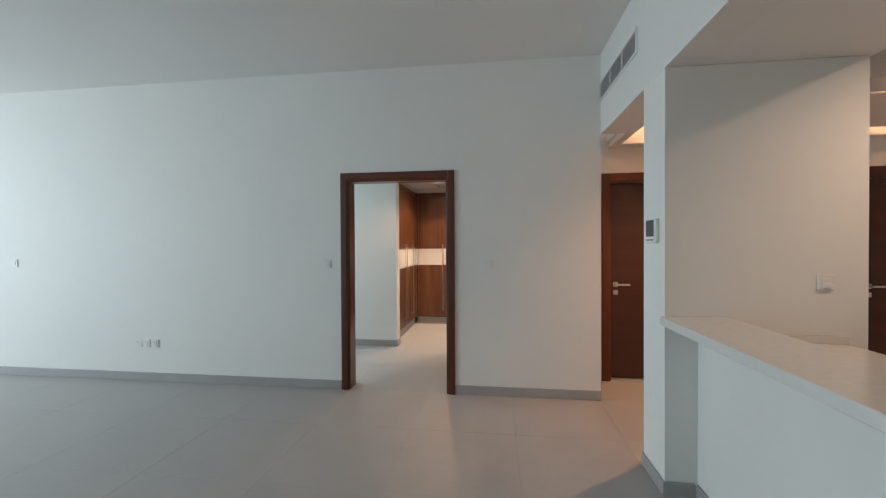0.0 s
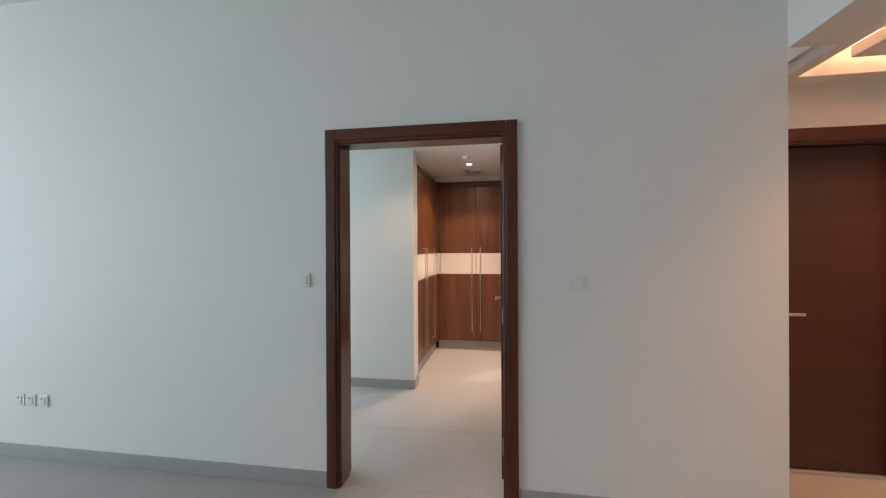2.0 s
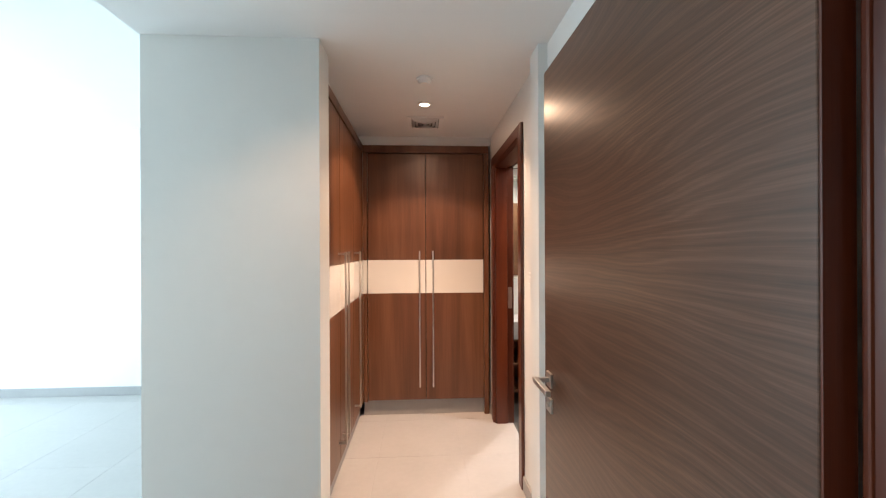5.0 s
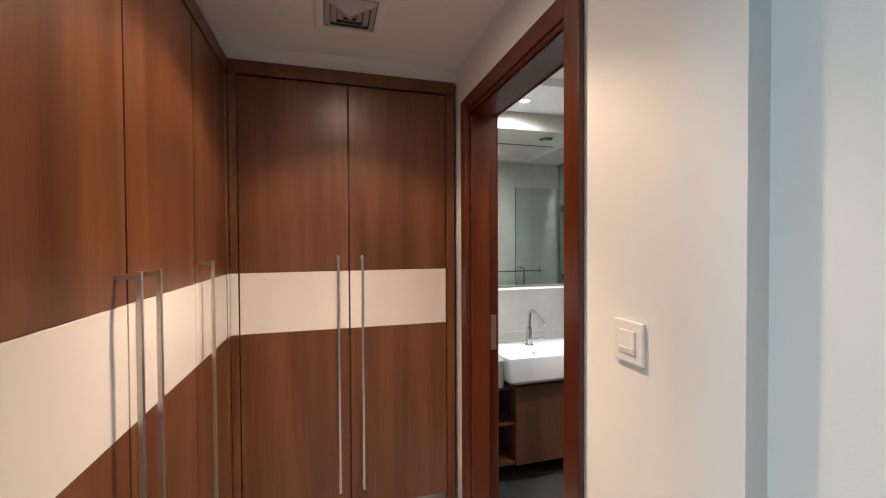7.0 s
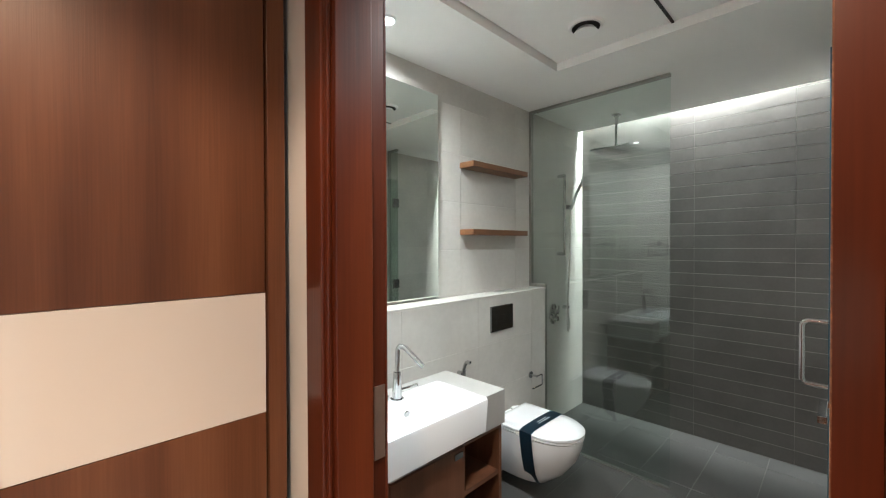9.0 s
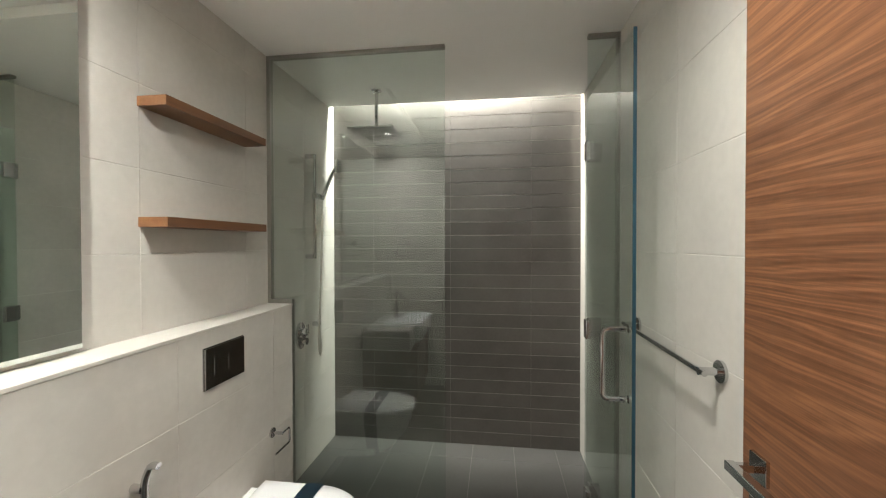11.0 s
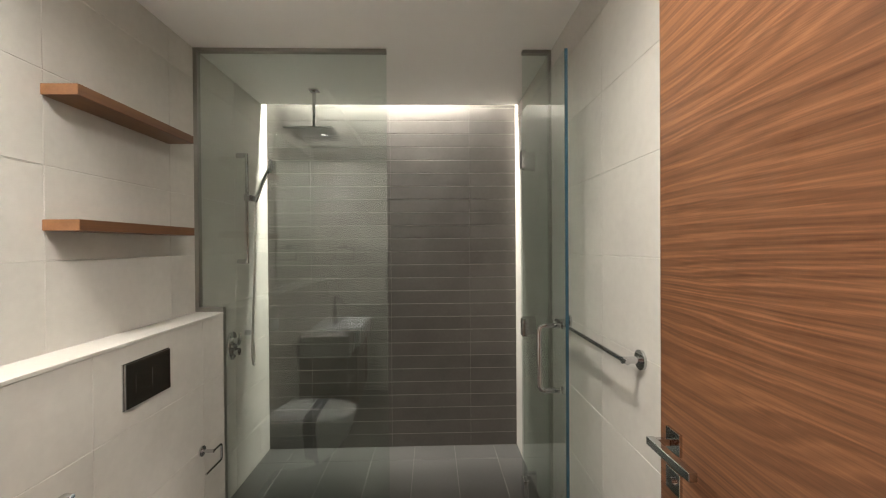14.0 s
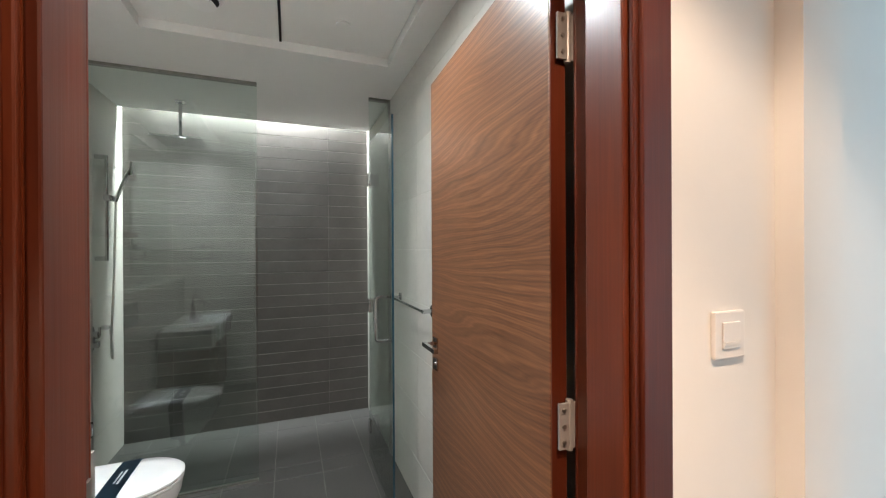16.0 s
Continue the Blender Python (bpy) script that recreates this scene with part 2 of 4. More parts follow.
TEAL = material("teal_paper_band", (0.012, 0.035, 0.060), 0.5, vary=0.1, vscale=20)
INK = material("pale_print", (0.45, 0.5, 0.52), 0.6)
SCREEN = material("grey_display", (0.075, 0.08, 0.085), 0.15)
VENTM = material("white_vent_metal", (0.82, 0.81, 0.80), 0.5)
DUCT = material("grey_duct", (0.10, 0.10, 0.10), 0.8)
BULB = glowing("warm_bulb", (1.0, 0.80, 0.55), 14)
BULBC = glowing("neutral_bulb", (1.0, 0.95, 0.88), 16)
MIRROR = material("silvered_mirror", (0.80, 0.86, 0.82), 0.015, 1.0)


def clear_glass(name, tint):
    """Thin clear sheet: tinted passage, mirror gloss that grows towards grazing."""
    m = bpy.data.materials.new(name)
    m.use_nodes = True
    nt = m.node_tree
    nt.nodes.remove(nt.nodes["Principled BSDF"])
    lw = nt.nodes.new("ShaderNodeLayerWeight")
    lw.inputs["Blend"].default_value = 0.5
    pw = nt.nodes.new("ShaderNodeMath")
    pw.operation = "POWER"
    pw.inputs[1].default_value = 5.0
    nt.links.new(lw.outputs["Facing"], pw.inputs[0])
    ma = nt.nodes.new("ShaderNodeMath")
    ma.operation = "MULTIPLY_ADD"
    ma.inputs[1].default_value, ma.inputs[2].default_value = 0.92, 0.075
    nt.links.new(pw.outputs[0], ma.inputs[0])
    tr = nt.nodes.new("ShaderNodeBsdfTransparent")
    tr.inputs[0].default_value = (*tint, 1)
    gl = nt.nodes.new("ShaderNodeBsdfGlossy")
    gl.inputs["Roughness"].default_value = 0.0
    mx = nt.nodes.new("ShaderNodeMixShader")
    nt.links.new(ma.outputs[0], mx.inputs[0])
    nt.links.new(tr.outputs[0], mx.inputs[1])
    nt.links.new(gl.outputs[0], mx.inputs[2])
    nt.links.new(mx.outputs[0], nt.nodes["Material Output"].inputs[0])
    return m


GLASS = clear_glass("clear_tempered_glass", (0.925, 0.965, 0.945))
GLASSEDGE = material("green_glass_edge", (0.02, 0.05, 0.07), 0.15)

# ---- building helpers ----


def box(bm, x0, x1, y0, y1, z0, z1, bevel=0.0):
    x0, x1, y0, y1, z0, z1 = min(x0, x1), max(x0, x1), min(y0, y1), max(y0, y1), min(z0, z1), max(z0, z1)
    r = bmesh.ops.create_cube(bm, size=1.0)
    for v in r["verts"]:
        v.co = Vector(((x0 + x1) / 2 + v.co.x * (x1 - x0), (y0 + y1) / 2 + v.co.y * (y1 - y0), (z0 + z1) / 2 + v.co.z * (z1 - z0)))
    if bevel:
        es = list({e for v in r["verts"] for e in v.link_edges})
        bmesh.ops.bevel(bm, geom=es, offset=bevel, segments=2, affect="EDGES", profile=0.5)
    return bm


def B(*a, bevel=0.0):
    return box(bmesh.new(), *a, bevel=bevel)


def rod(bm, p, q, r, seg=14, r2=None):
    p, q = Vector(p), Vector(q)
    m = Matrix.Translation((p + q) / 2) @ (q - p).to_track_quat("Z", "Y").to_matrix().to_4x4()
    bmesh.ops.create_cone(bm, cap_ends=True, segments=seg, radius1=r, radius2=r if r2 is None else r2, depth=(q - p).length, matrix=m)
    return bm


def R(p, q, r, seg=14, r2=None):
    return rod(bmesh.new(), p, q, r, seg, r2)


def tube(pts, r, seg=10):
    """A bent round bar through points."""
    bm = bmesh.new()
    pts = [Vector(p) for p in pts]
    rings = []
    for i, p in enumerate(pts):
        d = (pts[min(i + 1, len(pts) - 1)] - pts[max(i - 1, 0)]).normalized()
        q = d.to_track_quat("Z", "Y")
        rings.append([bm.verts.new(p + q @ Vector((r * math.cos(2 * math.pi * k / seg), r * math.sin(2 * math.pi * k / seg), 0))) for k in range(seg)])
    for a, b in zip(rings, rings[1:]):
        best = min(range(seg), key=lambda s: sum((a[k].co - b[(k + s) % seg].co).length for k in range(0, seg, 3)))
        for k in range(seg):
            bm.faces.new((a[k], a[(k + 1) % seg], b[(k + 1 + best) % seg], b[(k + best) % seg]))
    bm.faces.new(list(reversed(rings[0])))
    bm.faces.new(rings[-1])
    bmesh.ops.recalc_face_normals(bm, faces=bm.faces)
    return bm


def rounded(pts, r, n=5):
    """The points of a path with its corners rounded."""
    out = [Vector(pts[0])]
    for a, b, c in zip(pts, pts[1:], pts[2:]):
        a, b, c = Vector(a), Vector(b), Vector(c)
        p, q = b + (a - b).normalized() * r, b + (c - b).normalized() * r
        for k in range(n + 1):
            t = k / n
            out.append(p * (1 - t) ** 2 + b * 2 * t * (1 - t) + q * t * t)
    out.append(Vector(pts[-1]))
    return out


def link(name, bm, mat, smooth=False):
    me = bpy.data.meshes.new(name)
    bmesh.ops.recalc_face_normals(bm, faces=bm.faces)
    bm.to_mesh(me)
    bm.free()
    me.materials.append(mat)
    if smooth:
        me.shade_smooth()
        me.set_sharp_from_angle(angle=radians(40))
    return new(name, me)


def thing(name, at, label, category, group="", kind=""):
    e = new(name)
    e.location = at
    e.empty_display_size = 0.05
    return tagged(e, label, category, group, kind)


def part(name, bm, mat, parent, label="", smooth=False):
    ob = link(name, bm, mat, smooth)
    ob.parent = parent
    ob.matrix_parent_inverse = Matrix.Translation(parent.location).inverted()
    if label:
        tagged(ob, label)
    return ob


def setting(name, bm, mat, label, category):
    return tagged(link(name, bm, mat), label, category, kind="structure")


# ---- structure ----
CV = 2.475     # corridor ceiling
CB = 2.526     # bathroom ceiling
CL = 3.19      # living ceiling
CH = 2.46      # kitchen and hall ceiling

bm = B(-7.5, 0.05, 0, 0.2, 0, CL)
box(bm, 1.095, 2.5, 0, 0.2, 0, CL)
box(bm, 0.05, 1.095, 0, 0.2, 2.13, CL)
setting("wall_living_north", bm, PAINT, "white painted wall with a dark wooden doorway", "wall")
bm = B(-7.7, -7.5, -6.5, -5.9, 0, CL)
box(bm, -7.7, -7.5, -0.9, 0.2, 0, CL)
box(bm, -7.7, -7.5, -5.9, -0.9, 2.95, CL)
box(bm, -7.7, -7.5, -5.9, -0.9, 0, 0.12)
setting("wall_living_west", bm, PAINT, "white painted outer wall with a wide window opening", "wall")
setting("wall_living_south", B(-7.7, 6.5, -6.7, -6.5, 0, CL), PAINT, "plain white painted wall", "wall")
setting("wall_east", B(6.3, 6.5, -6.5, 0.8, 0, CL), PAINT, "plain white painted wall", "wall")
setting("ceiling_living", B(-7.7, 2.5, -6.7, 0.2, CL, CL + 0.1), CEIL, "white painted living room ceiling", "ceiling")
bm = B(2.5, 2.72, -6.5, 0.0, CH, CL + 0.1)
setting("beam", bm, PAINT, "white painted deep beam over the kitchen bar", "beam")
setting("pillar", B(2.5, 3.535, -1.39, -1.065, 0, CH - 0.002), PAINT, "white painted stub wall beside the kitchen bar", "wall")
bm = B(2.72, 3.55, -6.5, -1.05, CH, CH + 0.1)
box(bm, 3.47, 3.55, -6.5, -1.05, CH + 0.1, 2.75)
box(bm, 3.47, 6.3, -6.5, -1.05, 2.75, 2.85)
setting("ceiling_kitchen", bm, CEIL, "white kitchen ceiling stepping up behind the bar soffit", "ceiling")
# hall with a dropped panel and a lit cove
bm = B(2.72, 2.80, -1.05, 0.55, CH, CH + 0.06)
box(bm, 2.80, 6.3, 0.40, 0.55, CH, CH + 0.06)
box(bm, 2.80, 6.3, -1.05, -0.80, CH, CH + 0.06)
box(bm, 2.80, 6.3, -1.05, -1.03, CH + 0.06, 2.78)
box(bm, 2.72, 6.3, -1.05, 0.55, 2.78, 2.84)
box(bm, 2.98, 6.2, -0.65, 0.27, 2.50, 2.56)
box(bm, 2.70, 2.72, -1.05, 0.55, CH + 0.06, 2.78)
setting("ceiling_hall", bm, CEIL, "white hall ceiling with a dropped panel and warm cove", "ceiling")
bm = B(2.5, 2.70, 0.55, 0.75, 0, 2.84)
box(bm, 3.47, 3.80, 0.55, 0.75, 0, 2.84)
box(bm, 4.6, 5.08, 0.55, 0.75, 0, 2.84)
box(bm, 3.80, 4.6, 0.55, 0.75, 2.11, 2.84)
box(bm, 5.92, 6.3, 0.55, 0.75, 0, 2.84)
box(bm, 2.70, 3.47, 0.55, 0.75, 2.11, 2.84)
box(bm, 5.08, 5.92, 0.55, 0.75, 2.11, 2.84)
box(bm, 2.5, 6.3, 0.75, 0.8, 0, 2.84)
setting("wall_hall", bm, PAINT, "white hall wall with three wooden doors", "wall")
setting("wall_hall_west", B(2.3, 2.5, 0.2, 0.8, 0, CL), PAINT, "white wall return beside the hall", "wall")

# bedroom side
bm = B(1.228, 1.38, 0.2, 1.707, 0, 2.7)
box(bm, 1.181, 1.38, 1.707, 1.85, 0, 2.7)
box(bm, 1.235, 1.38, 1.85, 2.235, 0, 2.7)
box(bm, 1.235, 1.38, 3.165, 4.1, 0, 2.7)
box(bm, 1.235, 1.38, 2.235, 3.165, 2.205, 2.7)
setting("wall_corridor_east", bm, PAINT, "white painted wall with the bathroom doorway", "wall")
bm = B(-0.685, 0.13, 1.71, 1.90, 0, CV)
box(bm, -0.685, -0.6, 1.90, 3.95, 0, CV)
setting("wall_partition", bm, PAINT, "white painted partition enclosing the wardrobes", "wall")
bm = B(-4.5, 1.235, 4.02, 4.2, 0, 2.75)
box(bm, -0.6, 0.06, 1.90, 3.34, 2.40, CV)
box(bm, 0.06, 1.235, 3.34, 4.02, 2.40, CV)
setting("wall_bedroom_north", bm, PAINT, "white painted wall and bulkhead over the wardrobes", "wall")
bm = B(-4.7, -4.5, 0.2, 1.0, 0, 2.9)
box(bm, -4.7, -4.5, 3.6, 4.2, 0, 2.9)
box(bm, -4.7, -4.5, 1.0, 3.6, 2.75, 2.9)
box(bm, -4.7, -4.5, 1.0, 3.6, 0, 0.12)
setting("wall_bedroom_west", bm, PAINT, "white painted outer wall with a window opening", "wall")
bm = B(-0.69, 1.38, 0.2, 4.1, CV, CV + 0.1)
box(bm, -4.7, -0.69, 0.2, 4.2, 2.72, 2.82)
box(bm, -0.69, -0.62, 0.2, 4.2, CV + 0.1, 2.82)
setting("ceiling_corridor", bm, CEIL, "white corridor ceiling stepping up into the bedroom", "ceiling")

# bathroom shell
setting("wall_bath_north", B(1.38, 4.5, 4.0355, 4.2, 0, 2.98), WALLGROUT, "bathroom wall clad in beige-grey tiles", "wall")
setting("wall_bath_ledge", B(1.38, 3.433, 3.8935, 4.035, 0, 1.160), WALLGROUT, "tiled half-height ledge wall behind basin and toilet", "wall")
bm = B(1.380, 1.3855, 2.1865, 2.19, 0, 2.53)
box(bm, 1.380, 1.3855, 3.213, 3.8935, 0, 2.53)
box(bm, 1.380, 1.3855, 2.19, 3.213, 2.252, 2.53)
box(bm, 1.380, 1.3855, 3.8935, 4.0355, 1.172, 2.53)
setting("wall_bath_west", bm, WALLGROUT, "bathroom wall clad in beige-grey tiles beside the door", "wall")
setting("ledge_top", B(1.38, 3.434, 3.888, 4.036, 1.160, 1.172, bevel=0.002), WALLTILE, "beige-grey tiled ledge top", "ledge")
setting("wall_bath_south", B(1.38, 4.5, 2.0, 2.1865, 0, 2.98), WALLGROUT, "bathroom wall clad in beige-grey tiles", "wall")
setting("wall_shower_back", B(4.339, 4.5, 2.175, 4.045, 0, 2.98), PALEGROUT, "shower wall clad in dark grey plank tiles", "wall")
bm = B(2.94, 4.25, 2.175, 4.045, CB, CB + 0.06)
box(bm, 1.38, 2.94, 3.52, 4.045, CB, CB + 0.06)
box(bm, 1.38, 1.50, 2.175, 3.52, CB, CB + 0.06)
box(bm, 1.50, 2.94, 2.175, 2.32, CB, CB + 0.06)
box(bm, 1.38, 4.2, 2.175, 4.045, 2.72, 2.80)
box(bm, 4.18, 4.2, 2.175, 4.045, 2.80, 2.90)
box(bm, 4.18, 4.5, 2.175, 4.045, 2.90, 2.98)
box(bm, 1.506, 2.934, 2.326, 2.896, CB + 0.045, CB + 0.07)
box(bm, 1.506, 2.934, 2.902, 3.514, CB + 0.045, CB + 0.07)
setting("ceiling_bathroom", bm, CEIL, "white bathroom ceiling with a recessed panel", "ceiling")
setting("ceiling_hatch_seam", B(1.6, 2.934, 2.893, 2.905, CB + 0.038, CB + 0.044), BLACK, "dark open seam of the ceiling access hatch", "seam")

floor = setting("floor", B(-7.7, 6.5, -6.7, 0.8, -0.12, -0.0015), GROUT, "pale grey porcelain tiled floor", "floor")
floor_bed = setting("floor_bedroom", B(-4.7, 1.38, 0.8, 4.2, -0.12, -0.0015), GROUT, "pale grey porcelain tiled floor", "floor")
floor_bath = setting("floor_bathroom", B(1.38, 4.5, 2.0, 4.2, -0.12, -0.002), FLOORGROUT, "dark grey tiled bathroom floor", "floor")


def skirting(name, *a):
    setting(name, B(*a, bevel=0.003), SKIRT, "grey porcelain skirting along the wall", "baseboard")


skirting("baseboard", -7.5, -0.004, -0.014, 0, 0, 0.09)
skirting("baseboard", 1.15, 2.5, -0.014, 0, 0, 0.09)
skirting("baseboard", 2.486, 2.5, -1.404, -1.065, 0, 0.078)
skirting("baseboard", 2.5, 2.662, -1.404, -1.39, 0, 0.078)
skirting("baseboard", 2.662, 2.676, -6.4, -1.404, 0, 0.078)
skirting("baseboard", 3.53, 3.74, 0.536, 0.55, 0, 0.09)
skirting("baseboard", 4.66, 5.02, 0.536, 0.55, 0, 0.09)
skirting("baseboard", -0.699, 0.144, 1.696, 1.71, 0, 0.09)
skirting("baseboard", 0.13, 0.144, 1.71, 1.90, 0, 0.09)
skirting("baseboard", -4.5, -0.7, 4.006, 4.02, 0, 0.09)
skirting("baseboard", 1.221, 1.235, 1.865, 2.187, 0, 0.09)
skirting("baseboard", 1.214, 1.228, 0.22, 1.692, 0, 0.09)
skirting("baseboard", 1.167, 1.181, 1.692, 1.865, 0, 0.09)
skirting("baseboard", 1.221, 1.235, 3.215, 3.32, 0, 0.09)

# ---- windows (lit side of both rooms) ----


def window(name, x, y0, y1, z0, z1, n):
    w = thing(name, (x, (y0 + y1) / 2, z0), "tall aluminium framed window letting in daylight", "window", kind="structure")
    bm = bmesh.new()
    box(bm, x, x + 0.06, y0, y1, z0, z0 + 0.06)
    box(bm, x, x + 0.06, y0, y1, z1 - 0.06, z1)
    step = (y1 - y0) / n
    for k in range(n + 1):
        y = min(max(y0 + k * step, y0 + 0.03), y1 - 0.03)
        box(bm, x, x + 0.06, y - 0.03, y + 0.03, z0 + 0.06, z1 - 0.06)
    part("window_frame", bm, ALU, w)
    for k in range(n):
        p = part("pane", B(x + 0.02, x + 0.028, y0 + k * step + 0.03, y0 + (k + 1) * step - 0.03, z0 + 0.06, z1 - 0.06), GLASS, w)
        p.visible_shadow = False


window("window_1", -7.66, -5.9, -0.9, 0.12, 2.95, 4)
window("window_2", -4.66, 1.0, 3.6, 0.12, 2.75, 3)

# ---- doors ----


def lever(parent, p, u, n, mat):
    """Lever handle: p on the leaf's face, u along the lever, n away from the face."""
    p, u, n = Vector(p), Vector(u), Vector(n)

    def bar(a, b, r):
        return B(min(a.x, b.x) - r, max(a.x, b.x) + r, min(a.y, b.y) - r, max(a.y, b.y) + r, min(a.z, b.z) - r, max(a.z, b.z) + r, bevel=0.0015)

    def flat(c):
        e = Vector((abs(u.x), abs(u.y), 0)) * 0.024 + Vector((0, 0, 0.024))
        a, b = c - e, c + e + n * 0.008
        return B(a.x, b.x, a.y, b.y, a.z, b.z, bevel=0.001)

    h = part("door_handle", flat(p), mat, parent, "satin chrome square lever handle")
    part("neck", bar(p + n * 0.006, p + n * 0.048, 0.007), mat, h)
    part("lever", bar(p + n * 0.052, p + n * 0.052 + u * 0.125, 0.0085), mat, h)
    q = p - Vector((0, 0, 0.085))
    part("keyhole_plate", flat(q), mat, h)
    part("lock_cylinder", R(q, q + n * 0.014, 0.009, 12), mat, h, smooth=True)


def hinge(parent, x, y, z, along="x"):
    h = part("hinge", R((x, y, z - 0.055), (x, y, z + 0.055), 0.008), HINGE, parent, "steel butt hinge", True)
    bm = bmesh.new()
    if along == "x":
        box(bm, x - 0.035, x + 0.03, y - 0.012, y - 0.006, z - 0.05, z + 0.05)
    else:
        box(bm, x - 0.006, x + 0.0, y - 0.035, y + 0.03, z - 0.05, z + 0.05)
    part("hinge_leaf", bm, HINGE, h)
    for dz in (-0.035, 0, 0.035):
        for d in (-0.02, 0.018):
            if along == "x":
                part("screw", R((x + d, y - 0.014, z + dz), (x + d, y - 0.011, z + dz), 0.005, 8), ALU, h)
            else:
                part("screw", R((x - 0.009, y + d, z + dz), (x - 0.005, y + d, z + dz), 0.005, 8), ALU, h)


# doorway from the living room: casing x 0..1.145
D1 = thing("door_1", (0.57, 0.1, 0), "open walnut door in a dark mahogany frame", "door", kind="structure")


def casing_y(parent, x0, x1, top, yf, out, w=0.085):
    """Moulded casing on a wall face y = yf, standing out by out (signed)."""
    for a, b, c in ((x0, x0 + w, 1), (x1 - w, x1, -1)):
        bm = B(a, b, yf, yf + out, 0, top, bevel=0.004)
        e = b if c > 0 else a
        box(bm, e - c * 0.001, e + c * 0.014, yf, yf + out * 0.55, 0, top - w, bevel=0.003)
        part("casing", bm, CASING, parent)
    bm = B(x0 + w + 0.001, x1 - w - 0.001, yf, yf + out, top - w, top, bevel=0.004)
    box(bm, x0 + w + 0.001, x1 - w - 0.001, yf, yf + out * 0.55, top - w - 0.014, top - w + 0.001, bevel=0.003)
    part("head_casing", bm, CASINGX, parent)


casing_y(D1, 0.0, 1.145, 2.17, 0.0, -0.022, 0.064)
casing_y(D1, 0.0, 1.145, 2.17, 0.2, 0.018, 0.050)
part("jamb", B(0.05, 0.068, 0.001, 0.199, 0, 2.13), CASING, D1)
part("jamb", B(1.084, 1.095, 0.001, 0.199, 0, 2.13), CASING, D1)
part("head_jamb", B(0.068, 1.084, 0.001, 0.199, 2.10, 2.13), CASINGX, D1)
part("door_stop", B(0.068, 0.085, 0.002, 0.145, 0, 2.10, bevel=0.003), CASING, D1)
part("door_stop", B(1.060, 1.084, 0.002, 0.145, 0, 2.10, bevel=0.003), CASING, D1)
part("head_stop", B(0.085, 1.060, 0.002, 0.145, 2.082, 2.10, bevel=0.003), CASINGX, D1)
part("strike_plate", B(0.067, 0.071, 0.155, 0.185, 0.90, 1.10), STEEL, D1, "steel strike plate")
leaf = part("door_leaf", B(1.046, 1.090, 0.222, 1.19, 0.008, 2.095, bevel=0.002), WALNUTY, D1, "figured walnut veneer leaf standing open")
part("leaf_edge", B(1.048, 1.088, 0.219, 0.2225, 0.010, 2.093), CASING, leaf)
lever(leaf, (1.046, 1.13, 1.03), (0, -1, 0), (-1, 0, 0), STEEL)
for z in (1.92, 1.03, 0.22):
    hinge(D1, 1.088, 0.211, z)

# bathroom doorway in the corridor's east wall
D2 = thing("door_2", (1.31, 2.70, 0), "open walnut bathroom door in a mahogany frame", "door", kind="structure")


def casing_x(parent, y0, y1, top, xf, out, w=0.075):
    for a, b, c in ((y0, y0 + w, 1), (y1 - w, y1, -1)):
        bm = B(xf, xf + out, a, b, 0, top, bevel=0.004)
        e = b if c > 0 else a
        box(bm, xf, xf + out * 0.55, e - c * 0.001, e + c * 0.012, 0, top - w, bevel=0.003)
        part("casing", bm, CASING, parent)
    bm = B(xf, xf + out, y0 + w + 0.001, y1 - w - 0.001, top - w, top, bevel=0.004)
    box(bm, xf, xf + out * 0.55, y0 + w + 0.001, y1 - w - 0.001, top - w - 0.012, top - w + 0.001, bevel=0.003)
    part("head_casing", bm, CASINGH, parent)


casing_x(D2, 2.19, 3.212, 2.25, 1.235, -0.02)
casing_x(D2, 2.19, 3.212, 2.25, 1.38, 0.015)
part("jamb", B(1.236, 1.379, 2.235, 2.275, 0, 2.205), CASING, D2)
part("jamb", B(1.236, 1.379, 3.125, 3.165, 0, 2.205), CASING, D2)
part("head_jamb", B(1.236, 1.379, 2.275, 3.125, 2.17, 2.205), CASINGH, D2)
part("door_stop", B(1.2365, 1.335, 2.275, 2.29, 0, 2.17, bevel=0.003), CASING, D2)
part("door_stop", B(1.2365, 1.335, 3.11, 3.125, 0, 2.17, bevel=0.003), CASING, D2)
part("head_stop", B(1.2365, 1.335, 2.29, 3.11, 2.155, 2.17, bevel=0.003), CASINGH, D2)
part("strike_plate", B(1.343, 1.375, 3.120, 3.124, 0.97, 1.15), STEEL, D2, "steel strike plate")


def swung(bm):
    """Turns the open leaf slightly past square."""
    for v in bm.verts:
        v.co.y -= 0.0382 * (v.co.x - 1.402)
    return bm


leaf = part("door_leaf", swung(B(1.402, 2.266, 2.287, 2.330, 0.008, 2.165, bevel=0.002)), WALNUTX, D2, "figured walnut veneer leaf standing open")
part("leaf_edge", B(1.399, 1.4025, 2.289, 2.328, 0.010, 2.163), CASING, leaf)
lever(leaf, (2.205, 2.299, 1.08), (-1, 0, 0), (0, 1, 0), CHROME)
part("latch_plate", B(2.2655, 2.2685, 2.262, 2.288, 0.98, 1.16), STEEL, leaf)
for z in (1.93, 1.08, 0.23):
    hinge(D2, 1.392, 2.288, z, "y")

# hall doors


